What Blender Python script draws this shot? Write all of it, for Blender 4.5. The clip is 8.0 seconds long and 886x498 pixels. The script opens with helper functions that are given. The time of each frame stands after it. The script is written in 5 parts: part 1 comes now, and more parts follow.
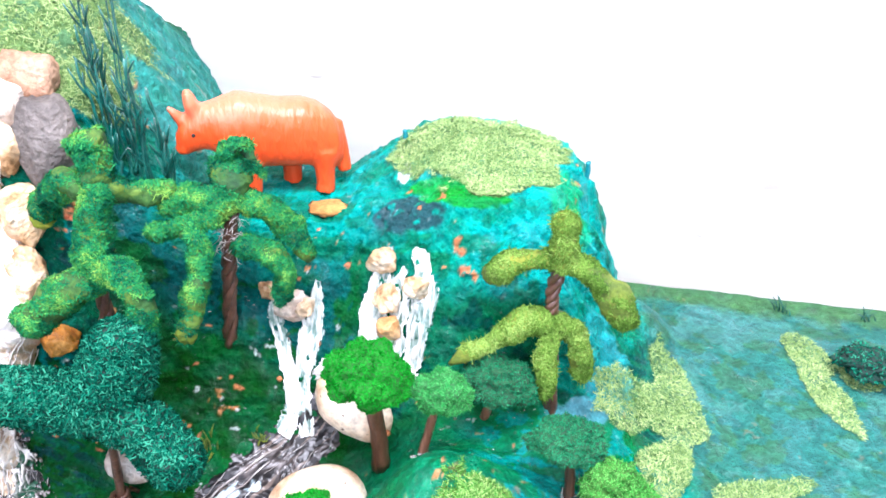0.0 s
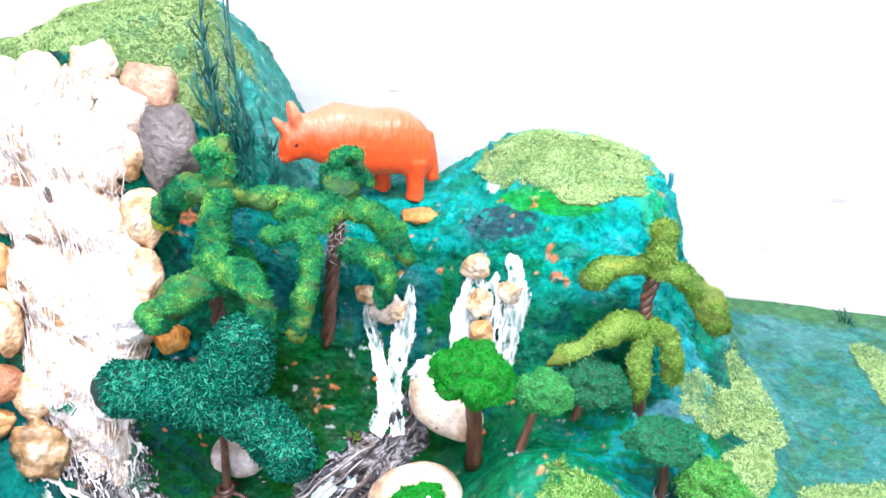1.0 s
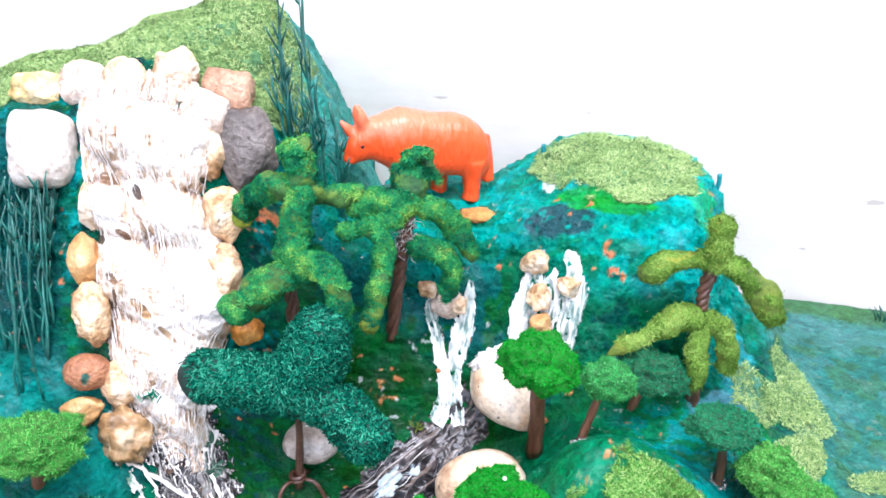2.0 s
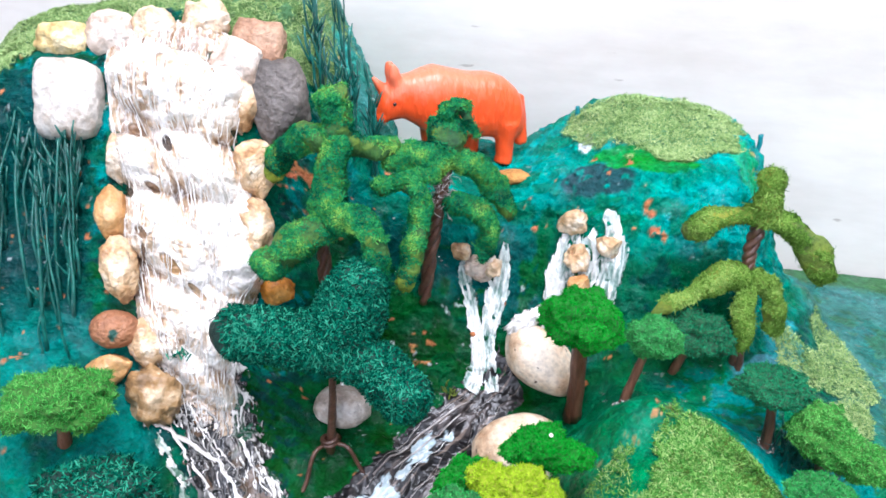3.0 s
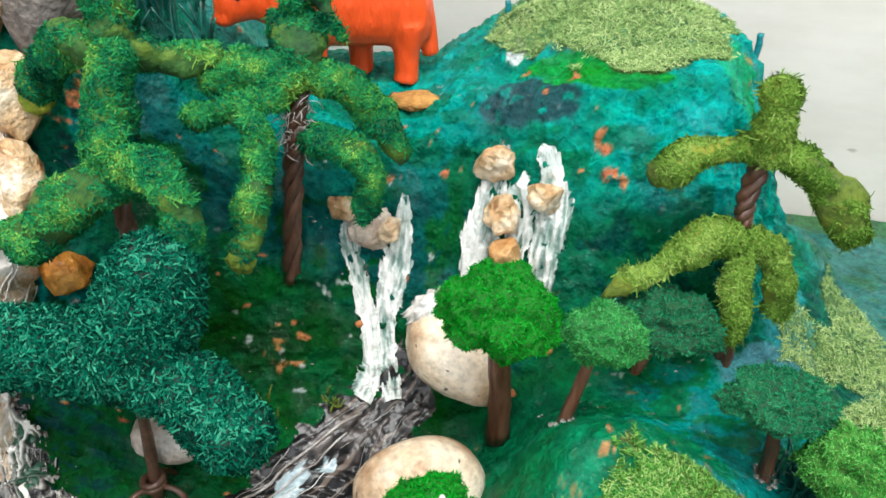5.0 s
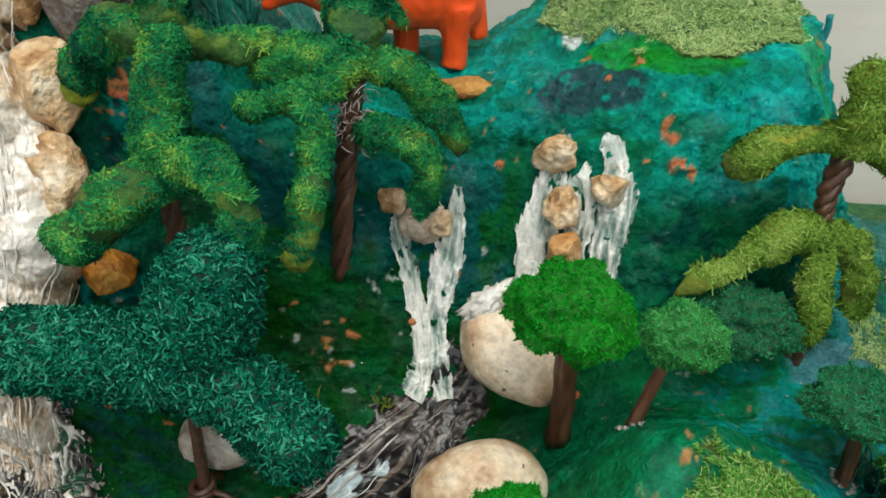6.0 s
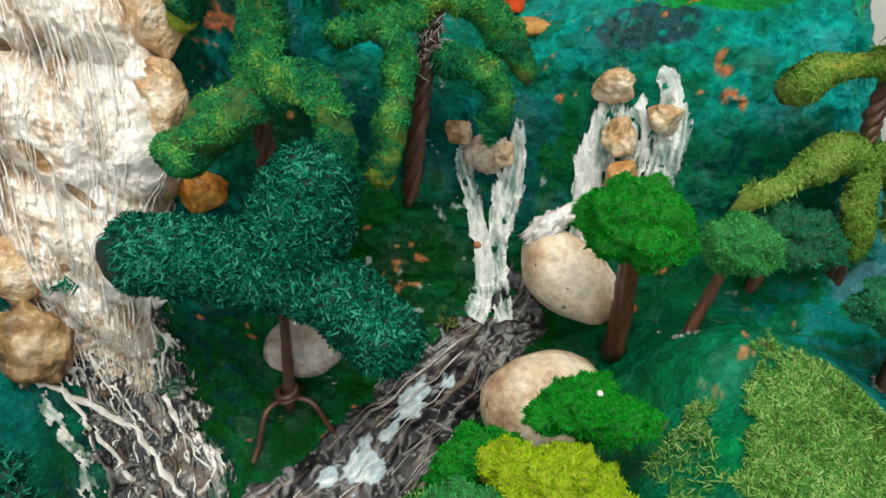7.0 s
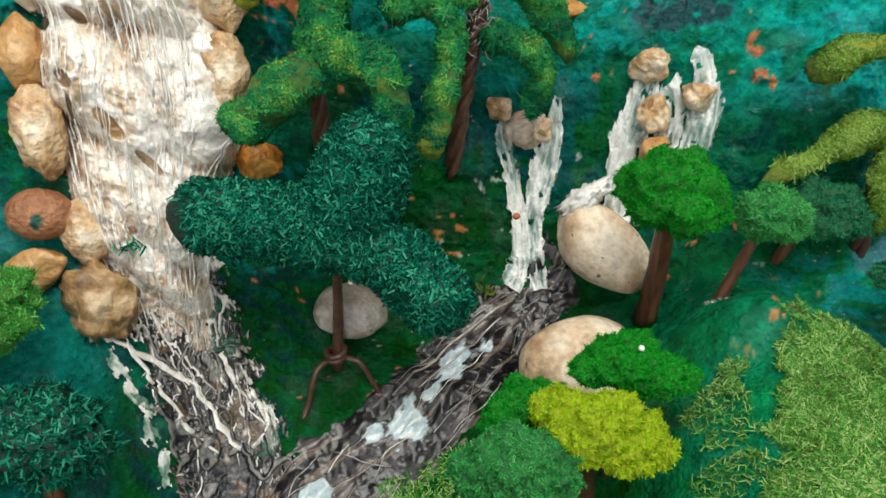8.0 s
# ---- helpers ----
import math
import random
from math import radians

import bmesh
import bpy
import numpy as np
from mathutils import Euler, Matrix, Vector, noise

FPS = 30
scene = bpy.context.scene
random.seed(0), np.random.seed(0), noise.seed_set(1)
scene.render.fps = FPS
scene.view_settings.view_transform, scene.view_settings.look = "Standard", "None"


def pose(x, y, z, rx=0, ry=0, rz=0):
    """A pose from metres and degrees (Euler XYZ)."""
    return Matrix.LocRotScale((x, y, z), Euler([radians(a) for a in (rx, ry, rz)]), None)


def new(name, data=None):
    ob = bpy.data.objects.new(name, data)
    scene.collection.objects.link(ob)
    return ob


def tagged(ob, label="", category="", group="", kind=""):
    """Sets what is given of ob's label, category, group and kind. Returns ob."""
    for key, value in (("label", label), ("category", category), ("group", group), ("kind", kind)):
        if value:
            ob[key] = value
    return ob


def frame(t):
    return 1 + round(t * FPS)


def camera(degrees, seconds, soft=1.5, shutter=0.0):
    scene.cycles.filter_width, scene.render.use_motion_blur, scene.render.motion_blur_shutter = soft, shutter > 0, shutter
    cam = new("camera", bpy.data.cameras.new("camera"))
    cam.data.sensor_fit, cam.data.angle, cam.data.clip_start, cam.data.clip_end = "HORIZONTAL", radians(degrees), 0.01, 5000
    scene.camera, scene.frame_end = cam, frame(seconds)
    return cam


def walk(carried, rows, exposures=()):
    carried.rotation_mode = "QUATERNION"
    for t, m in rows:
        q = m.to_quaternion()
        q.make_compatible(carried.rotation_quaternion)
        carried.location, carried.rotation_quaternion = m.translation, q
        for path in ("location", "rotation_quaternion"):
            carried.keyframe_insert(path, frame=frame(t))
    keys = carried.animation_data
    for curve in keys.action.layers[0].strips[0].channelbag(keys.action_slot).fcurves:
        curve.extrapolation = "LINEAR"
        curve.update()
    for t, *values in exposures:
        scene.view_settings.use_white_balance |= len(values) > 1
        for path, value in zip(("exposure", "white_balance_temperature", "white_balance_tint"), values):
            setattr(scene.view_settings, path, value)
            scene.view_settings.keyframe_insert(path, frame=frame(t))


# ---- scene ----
cam = camera(60.7, 8.0, soft=1.65)
METRES, EYE, TILT, LEAN, TURN = 0.42, 0.40, -30.0, 0.0, 0.0
ROWS = [
    (0.0, 0.0, 0.0, 0.0, -0.0, 0.0, -0.0),
    (0.5, -0.0753, -0.0232, -0.0032, 0.57, 0.58, -0.34),
    (1.0, -0.1173, -0.045, -0.0148, 0.91, 1.19, -0.63),
    (2.5, -0.2418, -0.107, -0.0482, 1.19, 2.47, -0.64),
    (3.0, -0.2579, -0.061, -0.1087, 1.12, 2.52, -0.75),
    (3.5, -0.2161, 0.0533, -0.107, 0.72, 0.65, -0.73),
    (4.0, -0.1705, 0.1498, -0.0817, 0.34, -0.35, -0.61),
    (4.5, -0.1262, 0.2251, -0.0833, 0.12, -1.39, 0.15),
    (6.0, -0.2001, 0.3082, -0.0601, 0.01, -3.75, 0.89),
    (6.5, -0.2156, 0.2682, -0.091, 0.24, -4.41, 0.78),
    (7.0, -0.264, 0.2478, -0.1191, 0.52, -4.86, 0.73),
    (7.5, -0.2932, 0.2155, -0.1384, 0.71, -5.33, 0.28),
    (8.0, -0.3054, 0.2029, -0.1417, 0.92, -5.37, 0.12),
]
EXPOSURE = [(0.0, 1.72, 5850, 21), (1.0, 1.62, 5850, 21), (2.5, 1.22, 5800, 19), (3.0, 1.08, 5800, 17), (3.5, 1.12, 5900, 13), (4.0, 1.32, 6000, 10),
            (4.5, 1.20, 6200, 9), (6.0, 0.16, 6850, 4), (7.0, 0.23, 6800, 4), (8.0, 0.27, 6750, 5)]
walk(cam, [(t, pose(0, 0, EYE, TILT, LEAN, TURN) @ pose(METRES * x, METRES * y, METRES * z, 90 + pitch, roll, yaw)) for t, x, y, z, yaw, pitch, roll in ROWS], EXPOSURE)

# ---- light: a daylit room, windows behind and beside the table ----
ROOM = pose(0.19, 0.533, 0, 0, 0, -12.7)   # origin on the plaster wall behind the model; -y leads into the room
world = bpy.data.worlds.new("sky")
scene.world = world
world.use_nodes = True
sky = world.node_tree.nodes.new("ShaderNodeTexSky")
sky.sky_type, sky.sun_disc, sky.sun_elevation, sky.sun_rotation = "NISHITA", False, radians(50), radians(200)
world.node_tree.links.new(sky.outputs[0], world.node_tree.nodes["Background"].inputs[0])
world.node_tree.nodes["Background"].inputs[1].default_value = 0.1


def window_light(name, m, wide, high, watts, colour):
    lamp = bpy.data.lights.new(name, "AREA")
    lamp.shape, lamp.size, lamp.size_y, lamp.energy, lamp.color = "RECTANGLE", wide, high, watts, colour
    ob = new(name, lamp)
    ob.matrix_world = m
    return ob


# openings: a window in the wall behind the camera, a roof light over the table
WIN_A = (-1.30, 0.90, 0.45, 1.75)     # along x, z range, in the front wall at y = -1.9
ROOF = (-0.55, 0.95, -1.35, -0.35)    # x and y range of the roof light in the ceiling
window_light("window_light", ROOM @ pose(-0.20, -1.86, 1.10, 90, 0, 0), 2.1, 1.2, 13, (1.0, 0.985, 0.96))
window_light("roof_light", ROOM @ pose(0.20, -0.85, 2.04, 0, 0, 0), 1.45, 0.95, 40, (1.0, 0.985, 0.96))


# ---- materials ----
def mat(name, colours, scale=40.0, rough=0.6, bump=0.3, bump_scale=200.0, metal=0.0, spots=None, coat=0.0, stretch=(1, 1, 1), ramp=(0.35, 0.65), spec=0.5, depth=0.002, turn=0.0, holes=None, grain=0.55):
    """Two scales of noise through the colours, a fine relief, and sparse spots of another colour."""
    m = bpy.data.materials.new(name)
    m.use_nodes = True
    n, l = m.node_tree.nodes, m.node_tree.links
    b = n["Principled BSDF"]
    co, mp = n.new("ShaderNodeTexCoord"), n.new("ShaderNodeMapping")
    mp.inputs["Scale"].default_value = stretch
    tr = n.new("ShaderNodeMapping")
    tr.inputs["Rotation"].default_value = (0, 0, radians(turn))
    l.new(co.outputs["Object"], tr.inputs[0])
    l.new(tr.outputs[0], mp.inputs[0])
    big, fine = n.new("ShaderNodeTexNoise"), n.new("ShaderNodeTexNoise")
    big.inputs["Scale"].default_value, big.inputs["Detail"].default_value = scale, 8
    big.inputs["Roughness"].default_value = 0.62
    fine.inputs["Scale"].default_value, fine.inputs["Detail"].default_value = bump_scale, 6
    l.new(mp.outputs[0], big.inputs[0])
    l.new(mp.outputs[0], fine.inputs[0])
    cr = n.new("ShaderNodeValToRGB")
    el = cr.color_ramp.elements
    for i, c in enumerate(colours):
        p = ramp[0] + (ramp[1] - ramp[0]) * i / max(1, len(colours) - 1)
        e = el[i] if i < 2 else el.new(p)
        e.position, e.color = p, (*c, 1)
    if len(colours) == 1:
        el[1].color = (*colours[0], 1)
    l.new(big.outputs[0], cr.inputs[0])
    mix = n.new("ShaderNodeMix")
    mix.data_type, mix.blend_type = "RGBA", "MULTIPLY"
    mix.inputs[0].default_value = grain
    grain = n.new("ShaderNodeValToRGB")
    grain.color_ramp.elements[0].position, grain.color_ramp.elements[0].color = 0.3, (0.5, 0.5, 0.5, 1)
    grain.color_ramp.elements[1].position, grain.color_ramp.elements[1].color = 0.6, (1.15, 1.15, 1.15, 1)
    l.new(fine.outputs[0], grain.inputs[0])
    l.new(cr.outputs[0], mix.inputs[6])
    l.new(grain.outputs[0], mix.inputs[7])
    out = mix.outputs[2]
    if spots:
        colour, size, share = spots
        sp, th, mx = n.new("ShaderNodeTexNoise"), n.new("ShaderNodeMapRange"), n.new("ShaderNodeMix")
        sp.inputs["Scale"].default_value, sp.inputs["Detail"].default_value = size, 3
        l.new(mp.outputs[0], sp.inputs[0])
        th.inputs[1].default_value, th.inputs[2].default_value = share, share + 0.03
        l.new(sp.outputs[0], th.inputs[0])
        mx.data_type = "RGBA"
        l.new(th.outputs[0], mx.inputs[0])
        l.new(out, mx.inputs[6])
        mx.inputs[7].default_value = (*colour, 1)
        out = mx.outputs[2]
    if holes:
        hn, ht = n.new("ShaderNodeTexNoise"), n.new("ShaderNodeMapRange")
        hn.inputs["Scale"].default_value, hn.inputs["Detail"].default_value = holes[0], 7
        hn.inputs["Roughness"].default_value = 0.7
        l.new(mp.outputs[0], hn.inputs[0])
        ht.inputs[1].default_value, ht.inputs[2].default_value = holes[1], holes[1] + 0.07
        l.new(hn.outputs[0], ht.inputs[0])
        l.new(ht.outputs[0], b.inputs["Alpha"])
    l.new(out, b.inputs["Base Color"])
    b.inputs["Roughness"].default_value, b.inputs["Metallic"].default_value = rough, metal
    b.inputs["Coat Weight"].default_value, b.inputs["Coat Roughness"].default_value = coat, 0.15
    b.inputs["Specular IOR Level"].default_value = spec
    bp = n.new("ShaderNodeBump")
    bp.inputs["Strength"].default_value, bp.inputs["Distance"].default_value = bump, depth
    l.new(fine.outputs[0], bp.inputs["Height"])
    l.new(bp.outputs[0], b.inputs["Normal"])
    return m


def flake_mat(name, colours, rough=0.8, spec=0.04, patch=0.9, each=0.95, size=42):
    """Loose flakes and fibres: each one takes its own shade."""
    m = bpy.data.materials.new(name)
    m.use_nodes = True
    n, l = m.node_tree.nodes, m.node_tree.links
    b = n["Principled BSDF"]
    g, cr = n.new("ShaderNodeNewGeometry"), n.new("ShaderNodeValToRGB")
    el = cr.color_ramp.elements
    for i, c in enumerate(colours):
        p = i / (len(colours) - 1)
        e = el[i] if i < 2 else el.new(p)
        e.position, e.color = p, (*c, 1)
    co, big = n.new("ShaderNodeTexCoord"), n.new("ShaderNodeTexNoise")
    big.inputs["Scale"].default_value, big.inputs["Detail"].default_value = size, 3
    l.new(co.outputs["Object"], big.inputs[0])
    add = n.new("ShaderNodeMath")
    add.operation = "MULTIPLY_ADD"
    add.inputs[1].default_value, add.inputs[2].default_value = patch, -patch / 2
    l.new(big.outputs[0], add.inputs[0])
    tot = n.new("ShaderNodeMath")
    tot.operation = "ADD"
    l.new(add.outputs[0], tot.inputs[0])
    half = n.new("ShaderNodeMath")
    half.operation = "MULTIPLY_ADD"
    half.inputs[1].default_value, half.inputs[2].default_value = each, 0.5 - each / 2
    l.new(g.outputs["Random Per Island"], half.inputs[0])
    l.new(half.outputs[0], tot.inputs[1])
    l.new(tot.outputs[0], cr.inputs[0])
    l.new(cr.outputs[0], b.inputs["Base Color"])
    b.inputs["Roughness"].default_value, b.inputs["Specular IOR Level"].default_value = rough, spec
    return m


def paint_mat(name, rough, coat):
    """Brushed poster paint: the colour layer of the ground, broken up by brush grain and lumps."""
    m = bpy.data.materials.new(name)
    m.use_nodes = True
    n, l = m.node_tree.nodes, m.node_tree.links
    b = n["Principled BSDF"]
    at, co = n.new("ShaderNodeVertexColor"), n.new("ShaderNodeTexCoord")
    at.layer_name = "paint"
    f1, f2, f3 = (n.new("ShaderNodeTexNoise") for _ in range(3))
    for f, s, d in ((f1, 140, 12), (f2, 420, 6), (f3, 48, 7)):
        f.inputs["Scale"].default_value, f.inputs["Detail"].default_value = s, d
        l.new(co.outputs["Object"], f.inputs[0])
    v = n.new("ShaderNodeMapRange")
    v.inputs[1].default_value, v.inputs[2].default_value, v.inputs[3].default_value, v.inputs[4].default_value = 0.34, 0.66, 0.68, 1.32
    l.new(f1.outputs[0], v.inputs[0])
    v2, vv = n.new("ShaderNodeMapRange"), n.new("ShaderNodeMath")
    v2.inputs[1].default_value, v2.inputs[2].default_value, v2.inputs[3].default_value, v2.inputs[4].default_value = 0.36, 0.64, 0.86, 1.14
    l.new(f2.outputs[0], v2.inputs[0])
    vv.operation = "MULTIPLY"
    l.new(v.outputs[0], vv.inputs[0])
    l.new(v2.outputs[0], vv.inputs[1])
    hs = n.new("ShaderNodeHueSaturation")
    l.new(vv.outputs[0], hs.inputs["Value"])
    hv = n.new("ShaderNodeMapRange")
    hv.inputs[1].default_value, hv.inputs[2].default_value, hv.inputs[3].default_value, hv.inputs[4].default_value = 0.36, 0.64, 0.482, 0.512
    l.new(f3.outputs[0], hv.inputs[0])
    l.new(hv.outputs[0], hs.inputs["Hue"])
    l.new(at.outputs[0], hs.inputs["Color"])
    # specks of pale plaster showing through
    sp = n.new("ShaderNodeMapRange")
    sp.inputs[1].default_value, sp.inputs[2].default_value = 0.75, 0.79
    l.new(f2.outputs[0], sp.inputs[0])
    mx = n.new("ShaderNodeMix")
    mx.data_type = "RGBA"
    l.new(sp.outputs[0], mx.inputs[0])
    l.new(hs.outputs[0], mx.inputs[6])
    mx.inputs[7].default_value = (0.30, 0.42, 0.36, 1)
    l.new(mx.outputs[2], b.inputs["Base Color"])
    rr = n.new("ShaderNodeMapRange")
    rr.inputs[1].default_value, rr.inputs[2].default_value, rr.inputs[3].default_value, rr.inputs[4].default_value = 0.3, 0.7, rough - 0.15, rough + 0.2
    l.new(f3.outputs[0], rr.inputs[0])
    l.new(rr.outputs[0], b.inputs["Roughness"])
    gl = n.new("ShaderNodeMapRange")
    gl.inputs[1].default_value, gl.inputs[2].default_value, gl.inputs[3].default_value, gl.inputs[4].default_value = 0.54, 0.62, 0.0, coat
    l.new(f3.outputs[0], gl.inputs[0])
    l.new(gl.outputs[0], b.inputs["Coat Weight"])
    b.inputs["Coat Roughness"].default_value = 0.06
    b.inputs["Specular IOR Level"].default_value = 0.08
    bp, bp2 = n.new("ShaderNodeBump"), n.new("ShaderNodeBump")
    bp.inputs["Strength"].default_value, bp.inputs["Distance"].default_value = 1.0, 0.0042
    bp2.inputs["Strength"].default_value, bp2.inputs["Distance"].default_value = 0.9, 0.0020
    l.new(f1.outputs[0], bp.inputs["Height"])
    l.new(f2.outputs[0], bp2.inputs["Height"])
    f1.inputs["Roughness"].default_value = 0.62
    l.new(bp.outputs[0], bp2.inputs["Normal"])
    l.new(bp2.outputs[0], b.inputs["Normal"])
    l.new(bp2.outputs[0], b.inputs["Coat Normal"])
    return m


def skin_mat(name, rough, coat, relief=0.5):
    """Dried glue and paint laid by hand: its paint layer with a fine grain and a wet gloss."""
    m = bpy.data.materials.new(name)
    m.use_nodes = True
    n, l = m.node_tree.nodes, m.node_tree.links
    b = n["Principled BSDF"]
    at, co, f = n.new("ShaderNodeVertexColor"), n.new("ShaderNodeTexCoord"), n.new("ShaderNodeTexNoise")
    at.layer_name = "paint"
    f.inputs["Scale"].default_value, f.inputs["Detail"].default_value = 600, 5
    l.new(co.outputs["Object"], f.inputs[0])
    v, hs = n.new("ShaderNodeMapRange"), n.new("ShaderNodeHueSaturation")
    v.inputs[1].default_value, v.inputs[2].default_value, v.inputs[3].default_value, v.inputs[4].default_value = 0.3, 0.7, 0.80, 1.10
    l.new(f.outputs[0], v.inputs[0])
    l.new(v.outputs[0], hs.inputs["Value"])
    l.new(at.outputs[0], hs.inputs["Color"])
    l.new(hs.outputs[0], b.inputs["Base Color"])
    b.inputs["Roughness"].default_value = rough
    b.inputs["Coat Weight"].default_value, b.inputs["Coat Roughness"].default_value = coat, 0.08
    b.inputs["Specular IOR Level"].default_value = 0.4
    bp = n.new("ShaderNodeBump")
    bp.inputs["Strength"].default_value, bp.inputs["Distance"].default_value = relief, 0.0012
    l.new(f.outputs[0], bp.inputs["Height"])
    l.new(bp.outputs[0], b.inputs["Normal"])
    l.new(bp.outputs[0], b.inputs["Coat Normal"])
    return m


def pale_top_mat(name, colour, top_colour, level):
    """Moulded plastic, paler above a level in height, with shallow skin folds."""
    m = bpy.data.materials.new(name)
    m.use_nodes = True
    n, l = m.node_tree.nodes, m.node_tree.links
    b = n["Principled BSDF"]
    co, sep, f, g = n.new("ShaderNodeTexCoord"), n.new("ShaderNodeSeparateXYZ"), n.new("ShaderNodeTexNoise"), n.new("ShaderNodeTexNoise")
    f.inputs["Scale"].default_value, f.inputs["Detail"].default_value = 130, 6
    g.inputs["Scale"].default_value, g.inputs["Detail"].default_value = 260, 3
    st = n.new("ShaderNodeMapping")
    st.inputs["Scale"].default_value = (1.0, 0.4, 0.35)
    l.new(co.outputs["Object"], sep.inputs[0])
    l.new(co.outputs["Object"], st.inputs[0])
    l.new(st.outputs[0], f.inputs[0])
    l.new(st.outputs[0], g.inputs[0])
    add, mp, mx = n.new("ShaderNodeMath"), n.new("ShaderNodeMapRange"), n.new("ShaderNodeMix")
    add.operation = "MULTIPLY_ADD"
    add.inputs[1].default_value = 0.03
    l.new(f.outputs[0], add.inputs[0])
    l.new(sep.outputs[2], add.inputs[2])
    # second colour above the level, its edge broken by noise
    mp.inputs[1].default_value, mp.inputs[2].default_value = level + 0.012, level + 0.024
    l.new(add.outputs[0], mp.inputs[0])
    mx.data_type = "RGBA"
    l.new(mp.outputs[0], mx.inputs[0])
    mx.inputs[6].default_value, mx.inputs[7].default_value = (*colour, 1), (*top_colour, 1)
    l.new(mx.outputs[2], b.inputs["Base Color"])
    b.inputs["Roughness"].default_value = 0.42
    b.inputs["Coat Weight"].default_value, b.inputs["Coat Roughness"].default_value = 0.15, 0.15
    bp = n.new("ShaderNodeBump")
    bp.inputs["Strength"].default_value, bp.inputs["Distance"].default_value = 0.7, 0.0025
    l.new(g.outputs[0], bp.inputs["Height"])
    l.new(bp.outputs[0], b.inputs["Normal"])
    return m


M_PAINT = paint_mat("ground paint", 0.38, 0.5)
M_WALL = mat("whitewashed plaster", [(0.56, 0.52, 0.47), (0.66, 0.63, 0.585), (0.72, 0.70, 0.665)], 4, 0.85, 0.2, 60, grain=0.08, stretch=(0.45, 1, 1.5), spots=((0.42, 0.38, 0.34), 55, 0.715))
M_ROOM = mat("room paint", [(0.40, 0.39, 0.37), (0.48, 0.47, 0.45)], 3, 0.85, 0.2, 60)
M_FLOOR = mat("cement floor", [(0.22, 0.21, 0.20), (0.32, 0.31, 0.29)], 5, 0.6, 0.2, 60)
M_TABLE = mat("table wood", [(0.16, 0.09, 0.05), (0.26, 0.16, 0.09)], 8, 0.45, 0.2, 120, stretch=(1, 8, 1))
M_TURF = flake_mat("pale turf", [(0.09, 0.17, 0.05), (0.17, 0.29, 0.09), (0.27, 0.40, 0.145), (0.43, 0.53, 0.24)])
M_MOUND = flake_mat("meadow turf", [(0.06, 0.085, 0.015), (0.025, 0.16, 0.020), (0.085, 0.26, 0.045), (0.17, 0.35, 0.075), (0.35, 0.47, 0.18)], each=1.0)
M_MOSS = flake_mat("moss flakes", [(0.001, 0.046, 0.027), (0.003, 0.105, 0.046), (0.010, 0.185, 0.058), (0.045, 0.255, 0.052), (0.20, 0.38, 0.065)], rough=0.6, spec=0.06, patch=2.2, each=0.5, size=62)
M_MOSS_CORE = mat("moss sponge", [(0.002, 0.045, 0.012), (0.025, 0.10, 0.012), (0.13, 0.20, 0.012)], 38, 0.8, 0.6, 500)
M_BARE = mat("yellow olive sponge", [(0.09, 0.15, 0.010), (0.20, 0.26, 0.015), (0.34, 0.36, 0.03)], 60, 0.85, 0.7, 420)
M_OLIVE = flake_mat("olive flakes", [(0.035, 0.095, 0.012), (0.08, 0.17, 0.022), (0.15, 0.27, 0.045), (0.27, 0.39, 0.10)], patch=1.6, each=0.6)
M_OLIVE_CORE = mat("olive sponge", [(0.04, 0.08, 0.008), (0.11, 0.16, 0.012), (0.22, 0.24, 0.015)], 45, 0.8, 0.6, 500)
M_TEAL = flake_mat("teal flakes", [(0.0005, 0.024, 0.015), (0.001, 0.055, 0.034), (0.002, 0.090, 0.054), (0.006, 0.145, 0.085), (0.040, 0.27, 0.165)], 0.6, 0.03, each=1.1)
M_TEAL_CORE = mat("teal sponge", [(0.001, 0.018, 0.012), (0.002, 0.040, 0.027)], 60, 0.8, 0.6, 500)
M_BRIGHT = flake_mat("bright green flock", [(0.001, 0.110, 0.004), (0.004, 0.22, 0.012), (0.02, 0.34, 0.03)], 0.9, 0.04, each=0.7)
M_BRIGHT_CORE = mat("bright green sponge", [(0.003, 0.10, 0.004), (0.01, 0.18, 0.01)], 90, 0.9, 0.6, 500)
M_GREEN = flake_mat("leaf green flock", [(0.010, 0.15, 0.035), (0.030, 0.25, 0.055), (0.09, 0.37, 0.11)], 0.9, 0.04, each=0.7)
M_GREEN_CORE = mat("leaf green sponge", [(0.01, 0.08, 0.02), (0.025, 0.16, 0.035)], 90, 0.9, 0.6, 500)
M_DARK = flake_mat("dark green flock", [(0.004, 0.09, 0.04), (0.012, 0.16, 0.07), (0.04, 0.26, 0.11)], 0.9, 0.04, each=0.7)
M_DARK_CORE = mat("dark green sponge", [(0.004, 0.05, 0.02), (0.012, 0.09, 0.03)], 90, 0.9, 0.6, 500)
M_YELLOW = flake_mat("lime flock", [(0.16, 0.28, 0.005), (0.26, 0.41, 0.01), (0.38, 0.52, 0.03)], 0.9, 0.04, each=0.7)
M_YELLOW_CORE = mat("lime sponge", [(0.18, 0.24, 0.005), (0.30, 0.36, 0.01)], 90, 0.9, 0.6, 500)
M_LIME = flake_mat("grass green flock", [(0.015, 0.17, 0.02), (0.06, 0.30, 0.05), (0.15, 0.43, 0.10)], 0.9, 0.04)
M_LIME_CORE = mat("grass green sponge", [(0.02, 0.10, 0.01), (0.05, 0.18, 0.02)], 90, 0.9, 0.6, 500)
